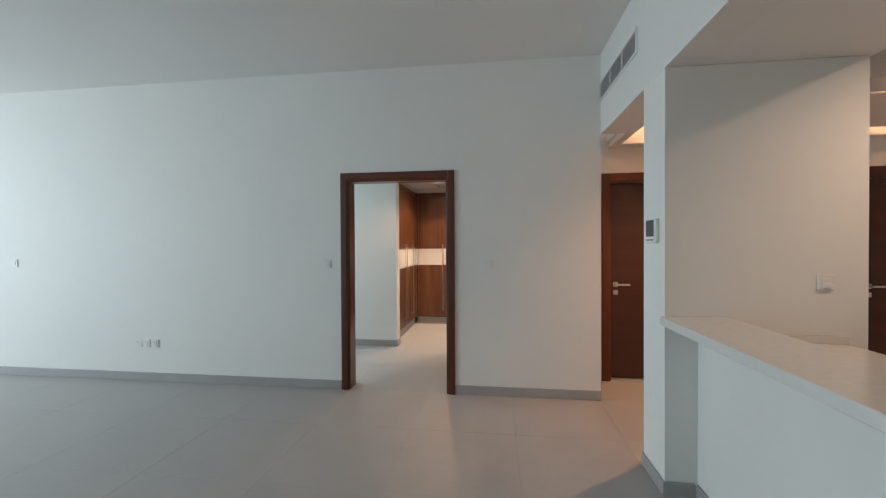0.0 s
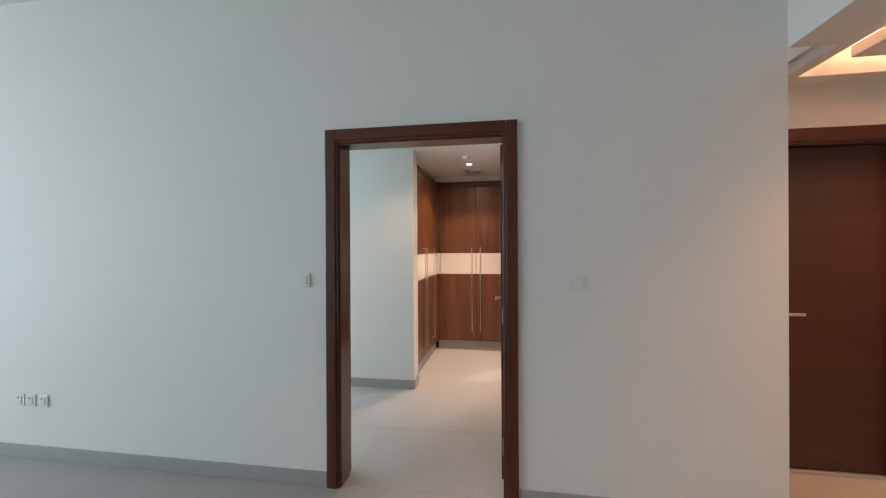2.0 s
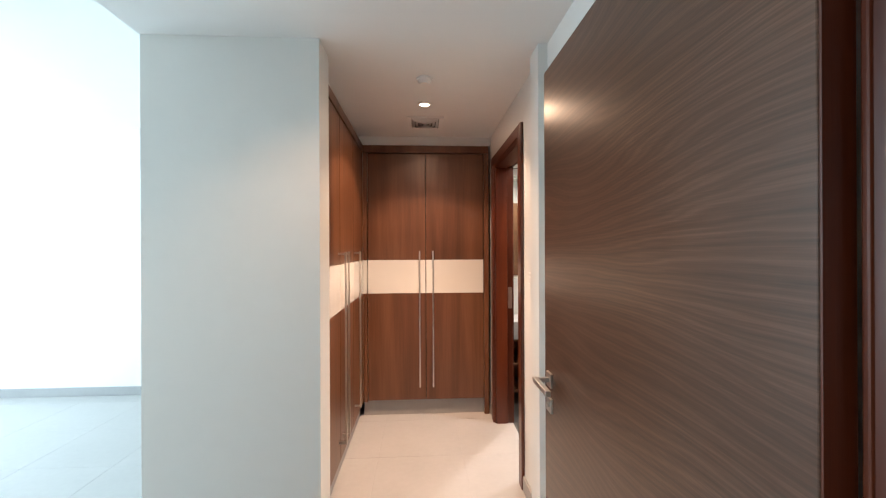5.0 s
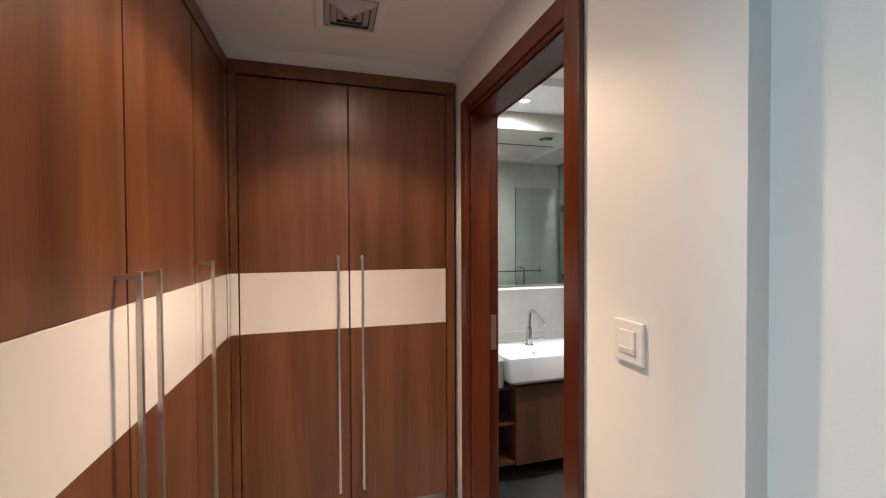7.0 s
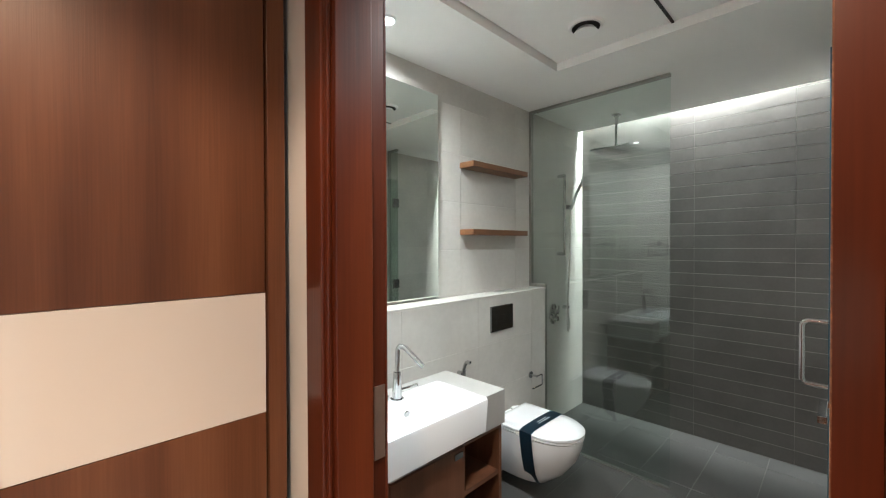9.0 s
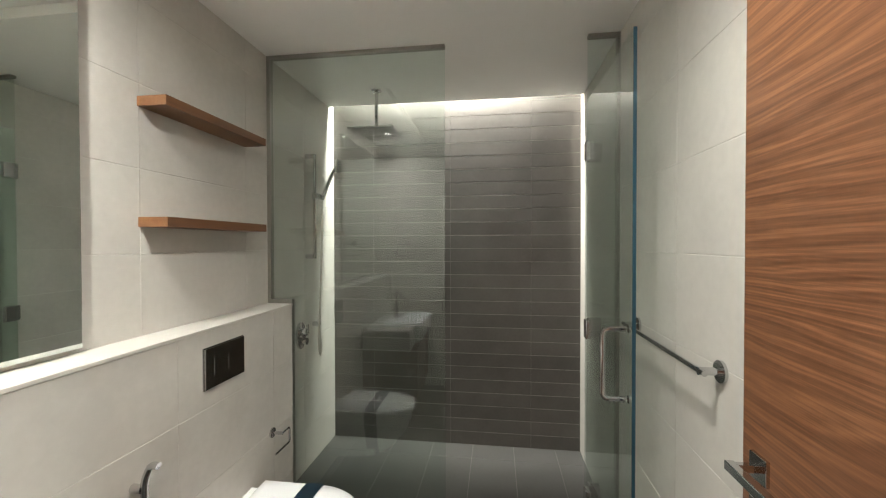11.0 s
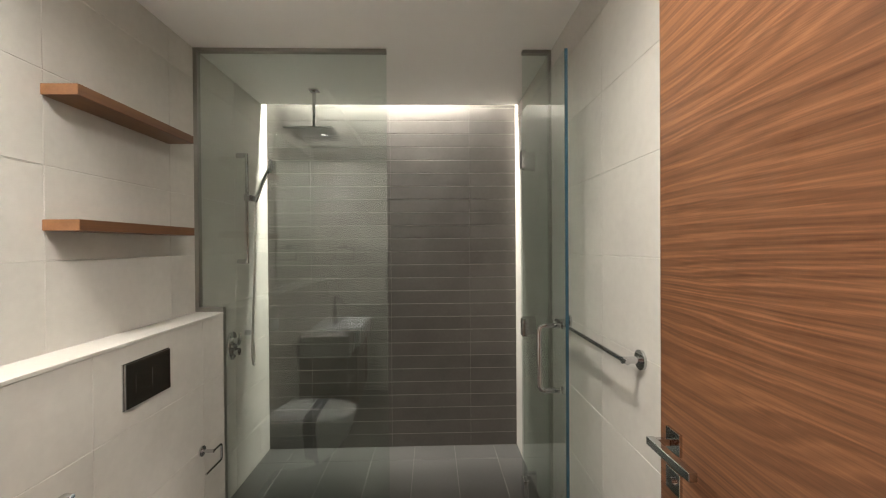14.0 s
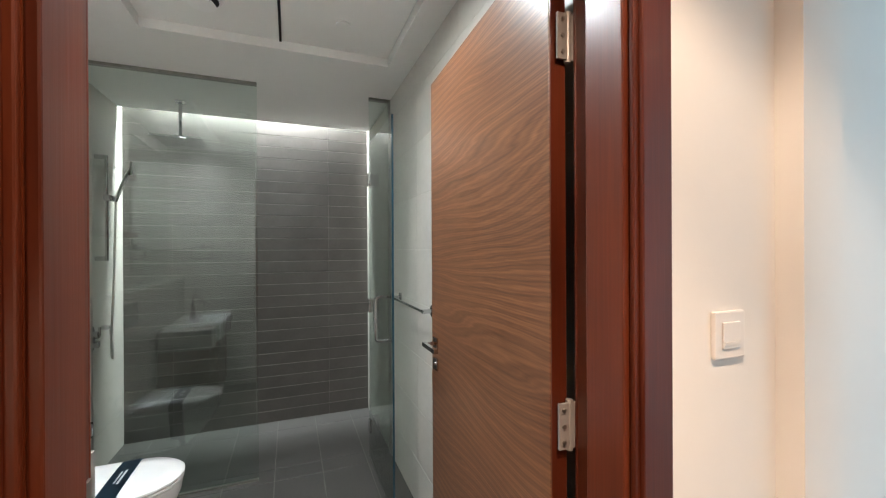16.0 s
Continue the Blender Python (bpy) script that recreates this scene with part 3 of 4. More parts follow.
def hall_door(name, x0, x1):
    d = thing(name, ((x0 + x1) / 2, 0.55, 0), "closed red-brown veneered door in a mahogany frame", "door", kind="structure")
    casing_y(d, x0 - 0.085, x1 + 0.085, 2.19, 0.55, -0.02, 0.08)
    part("jamb", B(x0 - 0.03, x0, 0.551, 0.70, 0, 2.11), CASING, d)
    part("jamb", B(x1, x1 + 0.03, 0.551, 0.70, 0, 2.11), CASING, d)
    part("head_jamb", B(x0, x1, 0.551, 0.70, 2.085, 2.11), CASINGX, d)
    lf = part("door_leaf", B(x0 + 0.003, x1 - 0.003, 0.60, 0.645, 0.03, 2.082, bevel=0.002), HALLWOOD, d, "red-brown horizontal grain veneer leaf")
    part("threshold", B(x0, x1, 0.58, 0.66, 0, 0.018, bevel=0.003), STONE, d, "grey stone threshold")
    lever(lf, (x0 + 0.07, 0.60, 1.02), (1, 0, 0), (0, -1, 0), STEEL)


hall_door("door_3", 2.73, 3.44)
hall_door("door_4", 3.83, 4.57)
hall_door("door_5", 5.11, 5.89)

# ---- wardrobes ----


def bar_handle(parent, p, n, z0, z1):
    """Long square bar handle standing off the door by n."""
    p, n = Vector(p), Vector(n)
    a, b = p + n * 0.045 + Vector((0, 0, z0)), p + n * 0.045 + Vector((0, 0, z1))
    s = 0.006
    h = part("handle", B(a.x - s, a.x + s, a.y - s, a.y + s, z0, z1, bevel=0.0015), STEEL, parent, "long brushed steel bar handle")
    for z in (z0 + 0.012, z1 - 0.012):
        c = p + Vector((0, 0, z))
        e = p + n * 0.040 + Vector((0, 0, z))
        part("bracket", B(min(c.x, e.x) - (s if n.x == 0 else 0), max(c.x, e.x) + (s if n.x == 0 else 0), min(c.y, e.y) - (s if n.y == 0 else 0), max(c.y, e.y) + (s if n.y == 0 else 0), z - s, z + s), STEEL, h)


W1 = thing("wardrobe", (0.65, 3.6, 0), "built-in walnut laminate wardrobe with cream band, closed", "wardrobe")
part("body", B(0.14, 1.21, 3.36, 3.95, 0.13, 2.38), SEAM_SHADE, W1)
part("side_stile", B(0.10, 0.134, 3.318, 3.345, 0.13, 2.325, bevel=0.001), WARDROBE, W1)
part("side_stile", B(1.169, 1.212, 3.318, 3.345, 0.0, 2.325, bevel=0.001), WARDROBE, W1)
part("head_rail", B(0.07, 1.212, 3.316, 3.345, 2.328, 2.392, bevel=0.001), WARDROBE, W1)
part("plinth", B(0.10, 1.168, 3.36, 3.38, 0, 0.13), SKIRT, W1, "grey tiled plinth")
for x0, x1, hx in ((0.140, 0.646, 0.595), (0.653, 1.163, 0.712)):
    d = part("door", B(x0, x1, 3.322, 3.344, 0.143, 1.084, bevel=0.001), WARDROBE, W1)
    part("upper_panel", B(x0, x1, 3.322, 3.344, 1.381, 2.319, bevel=0.001), WARDROBE, d)
    part("band", B(x0, x1, 3.3215, 3.344, 1.0855, 1.3795, bevel=0.001), CREAM, d, "cream gloss band")
    bar_handle(d, (hx, 3.322, 0), (0, -1, 0), 0.265, 1.46)
W2 = thing("wardrobe", (-0.25, 2.6, 0), "built-in walnut laminate wardrobe with cream band beside the partition", "wardrobe")
part("body", B(-0.55, 0.058, 1.92, 3.31, 0.13, 2.38), SEAM_SHADE, W2)
part("head_rail", B(0.070, 0.100, 1.905, 3.314, 2.328, 2.392, bevel=0.001), WARDROBE, W2)
part("side_stile", B(0.070, 0.098, 3.272, 3.314, 0.13, 2.325, bevel=0.001), WARDROBE, W2)
part("band_end", B(0.070, 0.0995, 3.272, 3.3135, 1.0855, 1.3795), CREAM, W2, "cream gloss band end")
part("side_stile", B(0.070, 0.098, 1.905, 1.925, 0.13, 2.325, bevel=0.001), WARDROBE, W2)
part("plinth", B(0.04, 0.06, 1.905, 3.36, 0, 0.13), SKIRT, W2, "grey tiled plinth")
part("corner_band", B(0.1005, 0.1345, 3.3165, 3.3178, 1.0855, 1.3795), CREAM, W1, "cream gloss band end")
for y0, y1, hy in ((1.930, 2.341, 2.292), (2.348, 2.826, 2.400), (2.833, 3.266, 2.872)):
    d = part("door", B(0.074, 0.096, y0, y1, 0.143, 1.084, bevel=0.001), WARDROBE, W2)
    part("upper_panel", B(0.074, 0.096, y0, y1, 1.381, 2.319, bevel=0.001), WARDROBE, d)
    part("band", B(0.074, 0.0965, y0, y1, 1.0855, 1.3795, bevel=0.001), CREAM, d, "cream gloss band")
    bar_handle(d, (0.096, hy, 0), (1, 0, 0), 0.265, 1.46)

# ---- ceiling fittings ----


def downlight(x, y, z, bulb):
    d = thing("downlight", (x, y, z), "small round recessed ceiling downlight, lit", "ceiling light", "recessed downlights")
    bm = bmesh.new()
    rings = []
    for r, h in ((0.046, 0.0), (0.046, -0.006), (0.034, -0.008), (0.032, 0.0)):
        rings.append([bm.verts.new((x + r * math.cos(k * math.pi / 14), y + r * math.sin(k * math.pi / 14), z + h)) for k in range(28)])
    for a, b in zip(rings, rings[1:]):
        for k in range(28):
            bm.faces.new((a[k], a[(k + 1) % 28], b[(k + 1) % 28], b[k]))
    part("trim_ring", bm, VENTM, d, smooth=True)
    part("bulb", R((x, y, z - 0.001), (x, y, z - 0.004), 0.030, 24), bulb, d, "glowing lamp face")


downlight(0.253, 1.114, CV, BULB)
downlight(0.635, 2.538, CV, BULB)
downlight(1.89, 3.79, CB, BULBC)
downlight(2.02, 2.79, CB + 0.045, BULBC)
downlight(3.5, -0.3, 2.50, BULB)
downlight(4.15, -2.3, 2.75, BULB)


def detector(x, y, z):
    d = thing("smoke_detector", (x, y, z), "small round white smoke detector on the ceiling", "smoke detector", "smoke detectors")
    part("base", R((x, y, z), (x, y, z - 0.012), 0.05, 28), PLASTIC, d, smooth=True)
    part("cap", R((x, y, z - 0.012), (x, y, z - 0.034), 0.042, 28, 0.030), PLASTIC, d, smooth=True)


detector(-0.224, 1.116, CV)
detector(0.633, 2.133, CV)


def diffuser(x0, x1, y0, y1, z):
    d = thing("ceiling_vent", ((x0 + x1) / 2, (y0 + y1) / 2, z), "square white four-way ceiling air diffuser", "air vent", "ceiling vents")
    cx, cy, s = (x0 + x1) / 2, (y0 + y1) / 2, (x1 - x0) / 2

    def ring(a, za, b, zb):
        bm = bmesh.new()
        lo = [bm.verts.new((cx + a * i, cy + a * j, za)) for i, j in ((-1, -1), (1, -1), (1, 1), (-1, 1))]
        hi = [bm.verts.new((cx + b * i, cy + b * j, zb)) for i, j in ((-1, -1), (1, -1), (1, 1), (-1, 1))]
        for k in range(4):
            bm.faces.new((lo[k], lo[(k + 1) % 4], hi[(k + 1) % 4], hi[k]))
        bmesh.ops.solidify(bm, geom=bm.faces[:], thickness=0.003)
        return bm

    part("backing", B(cx - s * 0.8, cx + s * 0.8, cy - s * 0.8, cy + s * 0.8, z - 0.003, z - 0.0005), DUCT, d, "dark duct opening")
    hy = (y1 - y0) / 2
    part("frame", B(x0, x1, y0, y0 + s * 0.24, z - 0.010, z - 0.0005, bevel=0.002), VENTM, d)
    part("frame", B(x0, x1, y1 - s * 0.24, y1, z - 0.010, z - 0.0005, bevel=0.002), VENTM, d)
    part("frame", B(x0, x0 + s * 0.24, y0 + s * 0.24, y1 - s * 0.24, z - 0.010, z - 0.0005, bevel=0.002), VENTM, d)
    part("frame", B(x1 - s * 0.24, x1, y0 + s * 0.24, y1 - s * 0.24, z - 0.010, z - 0.0005, bevel=0.002), VENTM, d)
    for k in (0.74, 0.55, 0.36, 0.18):
        part("louvre", ring(s * k, z - 0.004, s * (k - 0.165), z - 0.020), VENTM, d)
    part("centre_plate", B(cx - s * 0.06, cx + s * 0.06, cy - s * 0.06, cy + s * 0.06, z - 0.022, z - 0.018), VENTM, d)


diffuser(0.535, 0.912, 0.925, 1.27, CV)
diffuser(0.505, 0.785, 2.79, 3.09, CV)

# round extract vent in the bathroom panel
zb = CB + 0.045
V = thing("extract_vent", (2.664, 3.21, zb), "round white disc extract vent in the ceiling", "air vent")
part("rim", R((2.664, 3.21, zb), (2.664, 3.21, zb - 0.012), 0.085, 32, 0.075), VENTM, V, smooth=True)
part("opening", R((2.664, 3.21, zb - 0.0125), (2.664, 3.21, zb - 0.014), 0.066, 32), BLACK, V)
part("disc", R((2.664, 3.21, zb - 0.016), (2.664, 3.21, zb - 0.036), 0.040, 32, 0.056), VENTM, V, smooth=True)
part("knob", R((2.665, 2.608, zb), (2.665, 2.608, zb - 0.010), 0.035, 28), PLASTIC, thing("sprinkler_cover", (2.665, 2.608, zb), "flat round white sprinkler cover plate", "sprinkler"), smooth=True)

# return-air grille on the beam
G = thing("wall_vent", (2.49, -0.49, 2.75), "long white slatted return-air grille on the beam", "air vent")
part("backing", B(2.494, 2.4985, -0.955, -0.025, 2.758, 2.915), BLACK, G, "dark duct opening")
for a in ((-0.962, -0.018, 2.912, 2.924), (-0.962, -0.018, 2.750, 2.762)):
    part("frame_rail", B(2.484, 2.499, *a), VENTM, G)
for y in (-0.962, -0.655, -0.340, -0.030):
    part("frame_stile", B(2.484, 2.499, y, y + 0.012, 2.762, 2.912), VENTM, G)
for y0, y1 in ((-0.950, -0.655), (-0.643, -0.340), (-0.328, -0.030)):
    for k in range(9):
        z = 2.768 + k * 0.0165
        bm = bmesh.new()
        vs = [bm.verts.new(c) for c in ((2.485, y0, z), (2.485, y1, z), (2.493, y1, z + 0.007), (2.493, y0, z + 0.007), (2.485, y0, z + 0.005), (2.485, y1, z + 0.005), (2.493, y1, z + 0.012), (2.493, y0, z + 0.012))]
        for f in ((0, 1, 2, 3), (4, 5, 6, 7), (0, 1, 5, 4), (3, 2, 6, 7), (0, 3, 7, 4), (1, 2, 6, 5)):
            bm.faces.new([vs[i] for i in f])
        part("slat", bm, VENTM, G)

# ---- switches and sockets ----


def plate(name, label, p, u, n, w, h, rockers=1, category="switch"):
    """Wall plate centred at p, u across, n out of the wall."""
    p, u, n = Vector(p), Vector(u), Vector(n)
    t = thing(name, p, label, category, "wall plates")

    def slab(du, dz, hw, hh, d0, d1, bev):
        c = p + u * du + Vector((0, 0, dz))
        a, b = c - u * hw + n * d0, c + u * hw + n * d1
        return B(a.x, b.x, a.y, b.y, c.z - hh, c.z + hh, bevel=bev)

    part("plate", slab(0, 0, w / 2, h / 2, 0, 0.010, 0.003), PLASTIC, t)
    for k in range(rockers):
        du = (k - (rockers - 1) / 2) * w * 0.5
        part("rocker", slab(du, 0, w * 0.28 if rockers == 1 else w * 0.2, h * 0.28, 0.010, 0.014, 0.002), PLASTIC, t)
        part("rocker_lip", slab(du, -h * 0.16, w * 0.26 if rockers == 1 else w * 0.18, h * 0.03, 0.014, 0.016, 0), PLASTIC, t)
    return t


X, Y = (1, 0, 0), (0, 1, 0)
plate("light_switch", "white single light switch beside the door frame", (-0.149, 0, 1.261), X, (0, -1, 0), 0.084, 0.084)
plate("light_switch", "white single light switch on the living wall", (1.463, 0, 1.258), X, (0, -1, 0), 0.088, 0.084)
plate("light_switch", "white light switch far along the living wall", (-3.866, 0, 1.27), X, (0, -1, 0), 0.086, 0.086)
plate("light_switch", "white light switch between the hall doors", (3.655, 0.55, 1.25), X, (0, -1, 0), 0.086, 0.086)
plate("light_switch", "white light switch beside the bathroom door", (1.235, 2.015, 1.288), Y, (-1, 0, 0), 0.092, 0.098)
K = plate("fused_spur", "white appliance switch on the kitchen wall", (3.325, -1.39, 1.234), X, (0, -1, 0), 0.086, 0.086)
part("fuse_tab", B(3.305, 3.352, -1.410, -1.400, 1.205, 1.228, bevel=0.002), PLASTIC, K)
for x in (-2.30, -2.205, -2.10):
    s = plate("wall_socket", "white wall socket low on the living wall", (x, 0, 0.405), X, (0, -1, 0), 0.086, 0.086, 1, "socket")
    part("pin_slot", B(x - 0.006, x + 0.006, -0.0165, -0.0145, 0.418, 0.424), BLACK, s)
T = thing("thermostat", (2.5, -1.18, 1.53), "white wall thermostat with a grey display", "thermostat")
part("housing", B(2.476, 2.499, -1.312, -1.150, 1.455, 1.605, bevel=0.006), PLASTIC, T)
part("display", B(2.473, 2.477, -1.290, -1.175, 1.495, 1.595, bevel=0.001), SCREEN, T, "grey glass display")
for k in range(5):
    part("button", B(2.474, 2.477, -1.285 + k * 0.024, -1.270 + k * 0.024, 1.470, 1.478), SCREEN, T)

# ---- kitchen bar ----
BAR = thing("bar_counter", (2.7, -3.6, 0), "white half wall with a pale quartz bar top", "bar counter")
part("half_wall", B(2.676, 2.83, -6.45, -1.392, 0, 0.985), PAINT, BAR)
part("bar_top", B(2.47, 2.845, -6.45, -1.392, 0.985, 1.033, bevel=0.004), QUARTZ, BAR, "pale quartz top")
KW = thing("kitchen_worktop", (3.1, -3.6, 0.86), "pale quartz kitchen worktop behind the bar", "worktop")
part("worktop", B(2.832, 3.43, -6.45, -1.392, 0.86, 0.90, bevel=0.003), QUARTZ, KW)
part("upstand", B(2.85, 3.43, -1.412, -1.392, 0.90, 0.945, bevel=0.002), QUARTZ, KW)
KC = thing("base_cabinet", (3.1, -3.6, 0), "white kitchen base cabinet under the worktop", "cabinet")
part("carcass", B(2.835, 3.39, -6.44, -1.395, 0.1, 0.858), PAINT, KC)
part("toe_kick", B(2.84, 3.33, -6.44, -1.395, 0, 0.1), SKIRT, KC)

# ---- bathroom ----
# mirror and shelves
M = thing("mirror", (1.95, 4.02, 1.19), "large frameless wall mirror above the ledge", "mirror")
part("backing", B(1.45, 2.428, 4.021, 4.034, 1.195, 2.38), ALU, M)
part("mirror_glass", B(1.445, 2.433, 4.014, 4.0205, 1.188, 2.386, bevel=0.002), MIRROR, M, "silvered glass")
for z in (1.984, 1.560):
    s = thing("wall_shelf", (2.93, 3.98, z), "thick oak floating shelf on the tiled wall", "shelf", "floating shelves")
    part("board", B(2.645, 3.24, 3.918, 4.034, z - 0.002, z + 0.034, bevel=0.002), SHELFWOOD, s)
    part("end_edge", B(2.642, 2.6455, 3.919, 4.033, z - 0.001, z + 0.033), SHELFWOOD, s)

# flush plate
F = thing("flush_plate", (2.885, 3.89, 1.015), "dark chrome dual flush plate in the tiled ledge wall", "flush plate")
part("plate", B(2.769, 3.003, 3.880, 3.891, 0.938, 1.096, bevel=0.002), DARKGLASS, F)
part("trim", B(2.766, 3.006, 3.888, 3.8925, 0.935, 1.099), CHROME, F, "thin chrome rim")
part("flush_button", B(2.815, 2.895, 3.8793, 3.881, 0.985, 1.05, bevel=0.0006), DARKGLASS, F)
part("flush_button", B(2.899, 2.955, 3.8793, 3.881, 0.985, 1.05, bevel=0.0006), DARKGLASS, F)

# vanity
VC = thing("vanity_cabinet", (1.87, 3.7, 0.12), "walnut vanity cabinet with open shelves under the basin", "cabinet")
y0, y1, zt = 3.50, 3.88, 0.618
for xa, xb in ((1.39, 1.41), (1.66, 1.68), (2.05, 2.07), (2.34, 2.362)):
    part("upright", B(xa, xb, y0, y1, 0.12, zt, bevel=0.001), VANITY, VC)
part("back_panel", B(1.41, 2.34, y1 - 0.012, y1, 0.12, zt), VANITY, VC)
for xa, xb in ((1.41, 1.66), (1.68, 2.05), (2.07, 2.34)):
    part("bottom_board", B(xa, xb, y0, y1 - 0.012, 0.12, 0.14), VANITY, VC)
    part("top_board", B(xa, xb, y0, y1 - 0.012, 0.598, zt), VANITY, VC)
part("shelf", B(1.41, 1.66, y0 + 0.004, y1 - 0.012, 0.37, 0.39), VANITY, VC)
part("shelf", B(2.07, 2.34, y0 + 0.004, y1 - 0.012, 0.37, 0.39), VANITY, VC)
dr = part("door", B(1.662, 2.068, y0 - 0.021, y0 - 0.002, 0.122, 0.612, bevel=0.001), VANITY, VC)
part("edge_pull", B(2.0, 2.05, y0 - 0.028, y0 - 0.0205, 0.575, 0.60), CHROME, dr, "small chrome edge pull")
VT = thing("stone_countertop", (1.87, 3.69, 0.62), "grey stone vanity top with a deep front edge", "countertop")
bm = B(1.384, 1.582, 3.482, 3.888, 0.622, 0.788, bevel=0.002)
box(bm, 2.182, 2.366, 3.482, 3.888, 0.622, 0.788, bevel=0.002)
box(bm, 1.582, 2.182, 3.765, 3.888, 0.622, 0.788)
part("slab", bm, STONE, VT)


def ring_of(bm, x0, x1, y0, y1, z, r, n=4):
    vs = []
    for cx, cy, a0 in ((x1 - r, y1 - r, 0), (x0 + r, y1 - r, 90), (x0 + r, y0 + r, 180), (x1 - r, y0 + r, 270)):
        for k in range(n + 1):
            a = radians(a0 + 90 * k / n)
            vs.append(bm.verts.new((cx + r * math.cos(a), cy + r * math.sin(a), z)))
    return vs


def lofted(rings, close=True):
    bm = bmesh.new()
    rs = [ring_of(bm, *q) for q in rings]
    n = len(rs[0])
    for a, b in zip(rs, rs[1:]):
        for k in range(n):
            bm.faces.new((a[k], a[(k + 1) % n], b[(k + 1) % n], b[k]))
    bm.faces.new(rs[-1])
    if close:
        bm.faces.new(list(reversed(rs[0])))
    return bm


BA = thing("wash_basin", (1.88, 3.6, 0.65), "white ceramic semi-recessed square wash basin", "wash basin")
xa, xb, ya, yb = 1.585, 2.180, 3.425, 3.763
part("bowl", lofted([(xa + 0.03, xb - 0.03, ya + 0.03, yb - 0.01, 0.640, 0.03), (xa + 0.005, xb - 0.005, ya + 0.005, yb, 0.665, 0.03), (xa, xb, ya, yb, 0.800, 0.025),
     (xa + 0.004, xb - 0.004, ya + 0.004, yb - 0.004, 0.808, 0.022), (xa + 0.022, xb - 0.022, ya + 0.018, yb - 0.095, 0.808, 0.03), (xa + 0.030, xb - 0.030, ya + 0.026, yb - 0.105, 0.795, 0.035),
     (xa + 0.060, xb - 0.060, ya + 0.05, yb - 0.12, 0.720, 0.05), (xa + 0.15, xb - 0.15, ya + 0.09, yb - 0.15, 0.700, 0.04)]), CERAMIC, BA, smooth=True)
part("overflow", R((1.88, yb - 0.112, 0.762), (1.88, yb - 0.118, 0.760), 0.014, 18), CHROME, BA, "chrome overflow ring", True)
part("waste", R((1.88, 3.56, 0.700), (1.88, 3.56, 0.706), 0.028, 20), CHROME, BA, "chrome waste", True)
TP = thing("basin_tap", (1.88, 3.715, 0.808), "tall polished chrome angular basin mixer tap", "tap")
part("body", R((1.88, 3.715, 0.808), (1.88, 3.715, 0.93), 0.023, 20, 0.017), CHROME, TP, smooth=True)
part("spout", tube(rounded([(1.88, 3.715, 0.93), (1.885, 3.715, 1.045), (1.90, 3.690, 1.045), (1.935, 3.600, 0.965)], 0.02), 0.011), CHROME, TP, smooth=True)
part("lever", tube(rounded([(1.895, 3.715, 0.845), (1.945, 3.700, 0.85), (1.965, 3.675, 0.862)], 0.01), 0.007), CHROME, TP, smooth=True)
part("collar", R((1.88, 3.715, 0.808), (1.88, 3.715, 0.813), 0.030, 22), CHROME, TP, smooth=True)
part("waste_pull", tube([(1.84, 3.725, 0.808), (1.83, 3.715, 0.835)], 0.004), CHROME, TP, smooth=True)

# toilet
WCX = 2.885
WC = thing("toilet", (WCX, 3.65, 0), "wall-hung white ceramic toilet with a paper band, lid closed", "toilet")


def dshape(bm, hw, yback, yfront, z, n=18):
    """Rounded-front outline, straight at the back."""
    vs = [bm.verts.new((WCX - hw, yback, z))]
    ystart = yfront + hw * 1.25
    for k in range(n + 1):
        a = math.pi * k / n
        vs.append(bm.verts.new((WCX - hw * math.cos(a), ystart - (ystart - yfront) * math.sin(a) ** 0.9, z)))
    vs.append(bm.verts.new((WCX + hw, yback, z)))
    return vs


def dloft(rings):
    bm = bmesh.new()
    rs = [dshape(bm, *q) for q in rings]
    n = len(rs[0])
    for a, b in zip(rs, rs[1:]):
        for k in range(n):
            bm.faces.new((a[k], a[(k + 1) % n], b[(k + 1) % n], b[k]))
    bm.faces.new(rs[-1])
    bm.faces.new(list(reversed(rs[0])))
    return bm


BOWL = [(0.085, 3.89, 3.60, 0.075), (0.11, 3.89, 3.52, 0.10), (0.135, 3.89, 3.44, 0.17), (0.158, 3.89, 3.375, 0.26), (0.172, 3.89, 3.345, 0.34), (0.177, 3.89, 3.338, 0.388)]
part("bowl", dloft(BOWL), CERAMIC, WC, smooth=True)
part("seat", dloft([(0.174, 3.83, 3.342, 0.390), (0.180, 3.83, 3.335, 0.394), (0.180, 3.83, 3.335, 0.402), (0.176, 3.83, 3.340, 0.405)]), CERAMIC, WC, smooth=True)
part("lid", dloft([(0.178, 3.83, 3.337, 0.407), (0.182, 3.83, 3.333, 0.411), (0.182, 3.83, 3.333, 0.420), (0.174, 3.82, 3.345, 0.428), (0.12, 3.79, 3.42, 0.432)]), CERAMIC, WC, smooth=True)
part("hinge_block", B(WCX - 0.09, WCX - 0.05, 3.80, 3.855, 0.388, 0.425, bevel=0.006), CERAMIC, WC)
part("hinge_block", B(WCX + 0.05, WCX + 0.09, 3.80, 3.855, 0.388, 0.425, bevel=0.006), CERAMIC, WC)
bm = bmesh.new()
prof = [(-0.090, 0.10), (-0.112, 0.13), (-0.142, 0.18), (-0.163, 0.26), (-0.178, 0.34), (-0.186, 0.39), (-0.1865, 0.425), (-0.15, 0.4345), (-0.08, 0.4365), (0, 0.437)]
prof = prof + [(-a, b) for a, b in reversed(prof[:-1])]
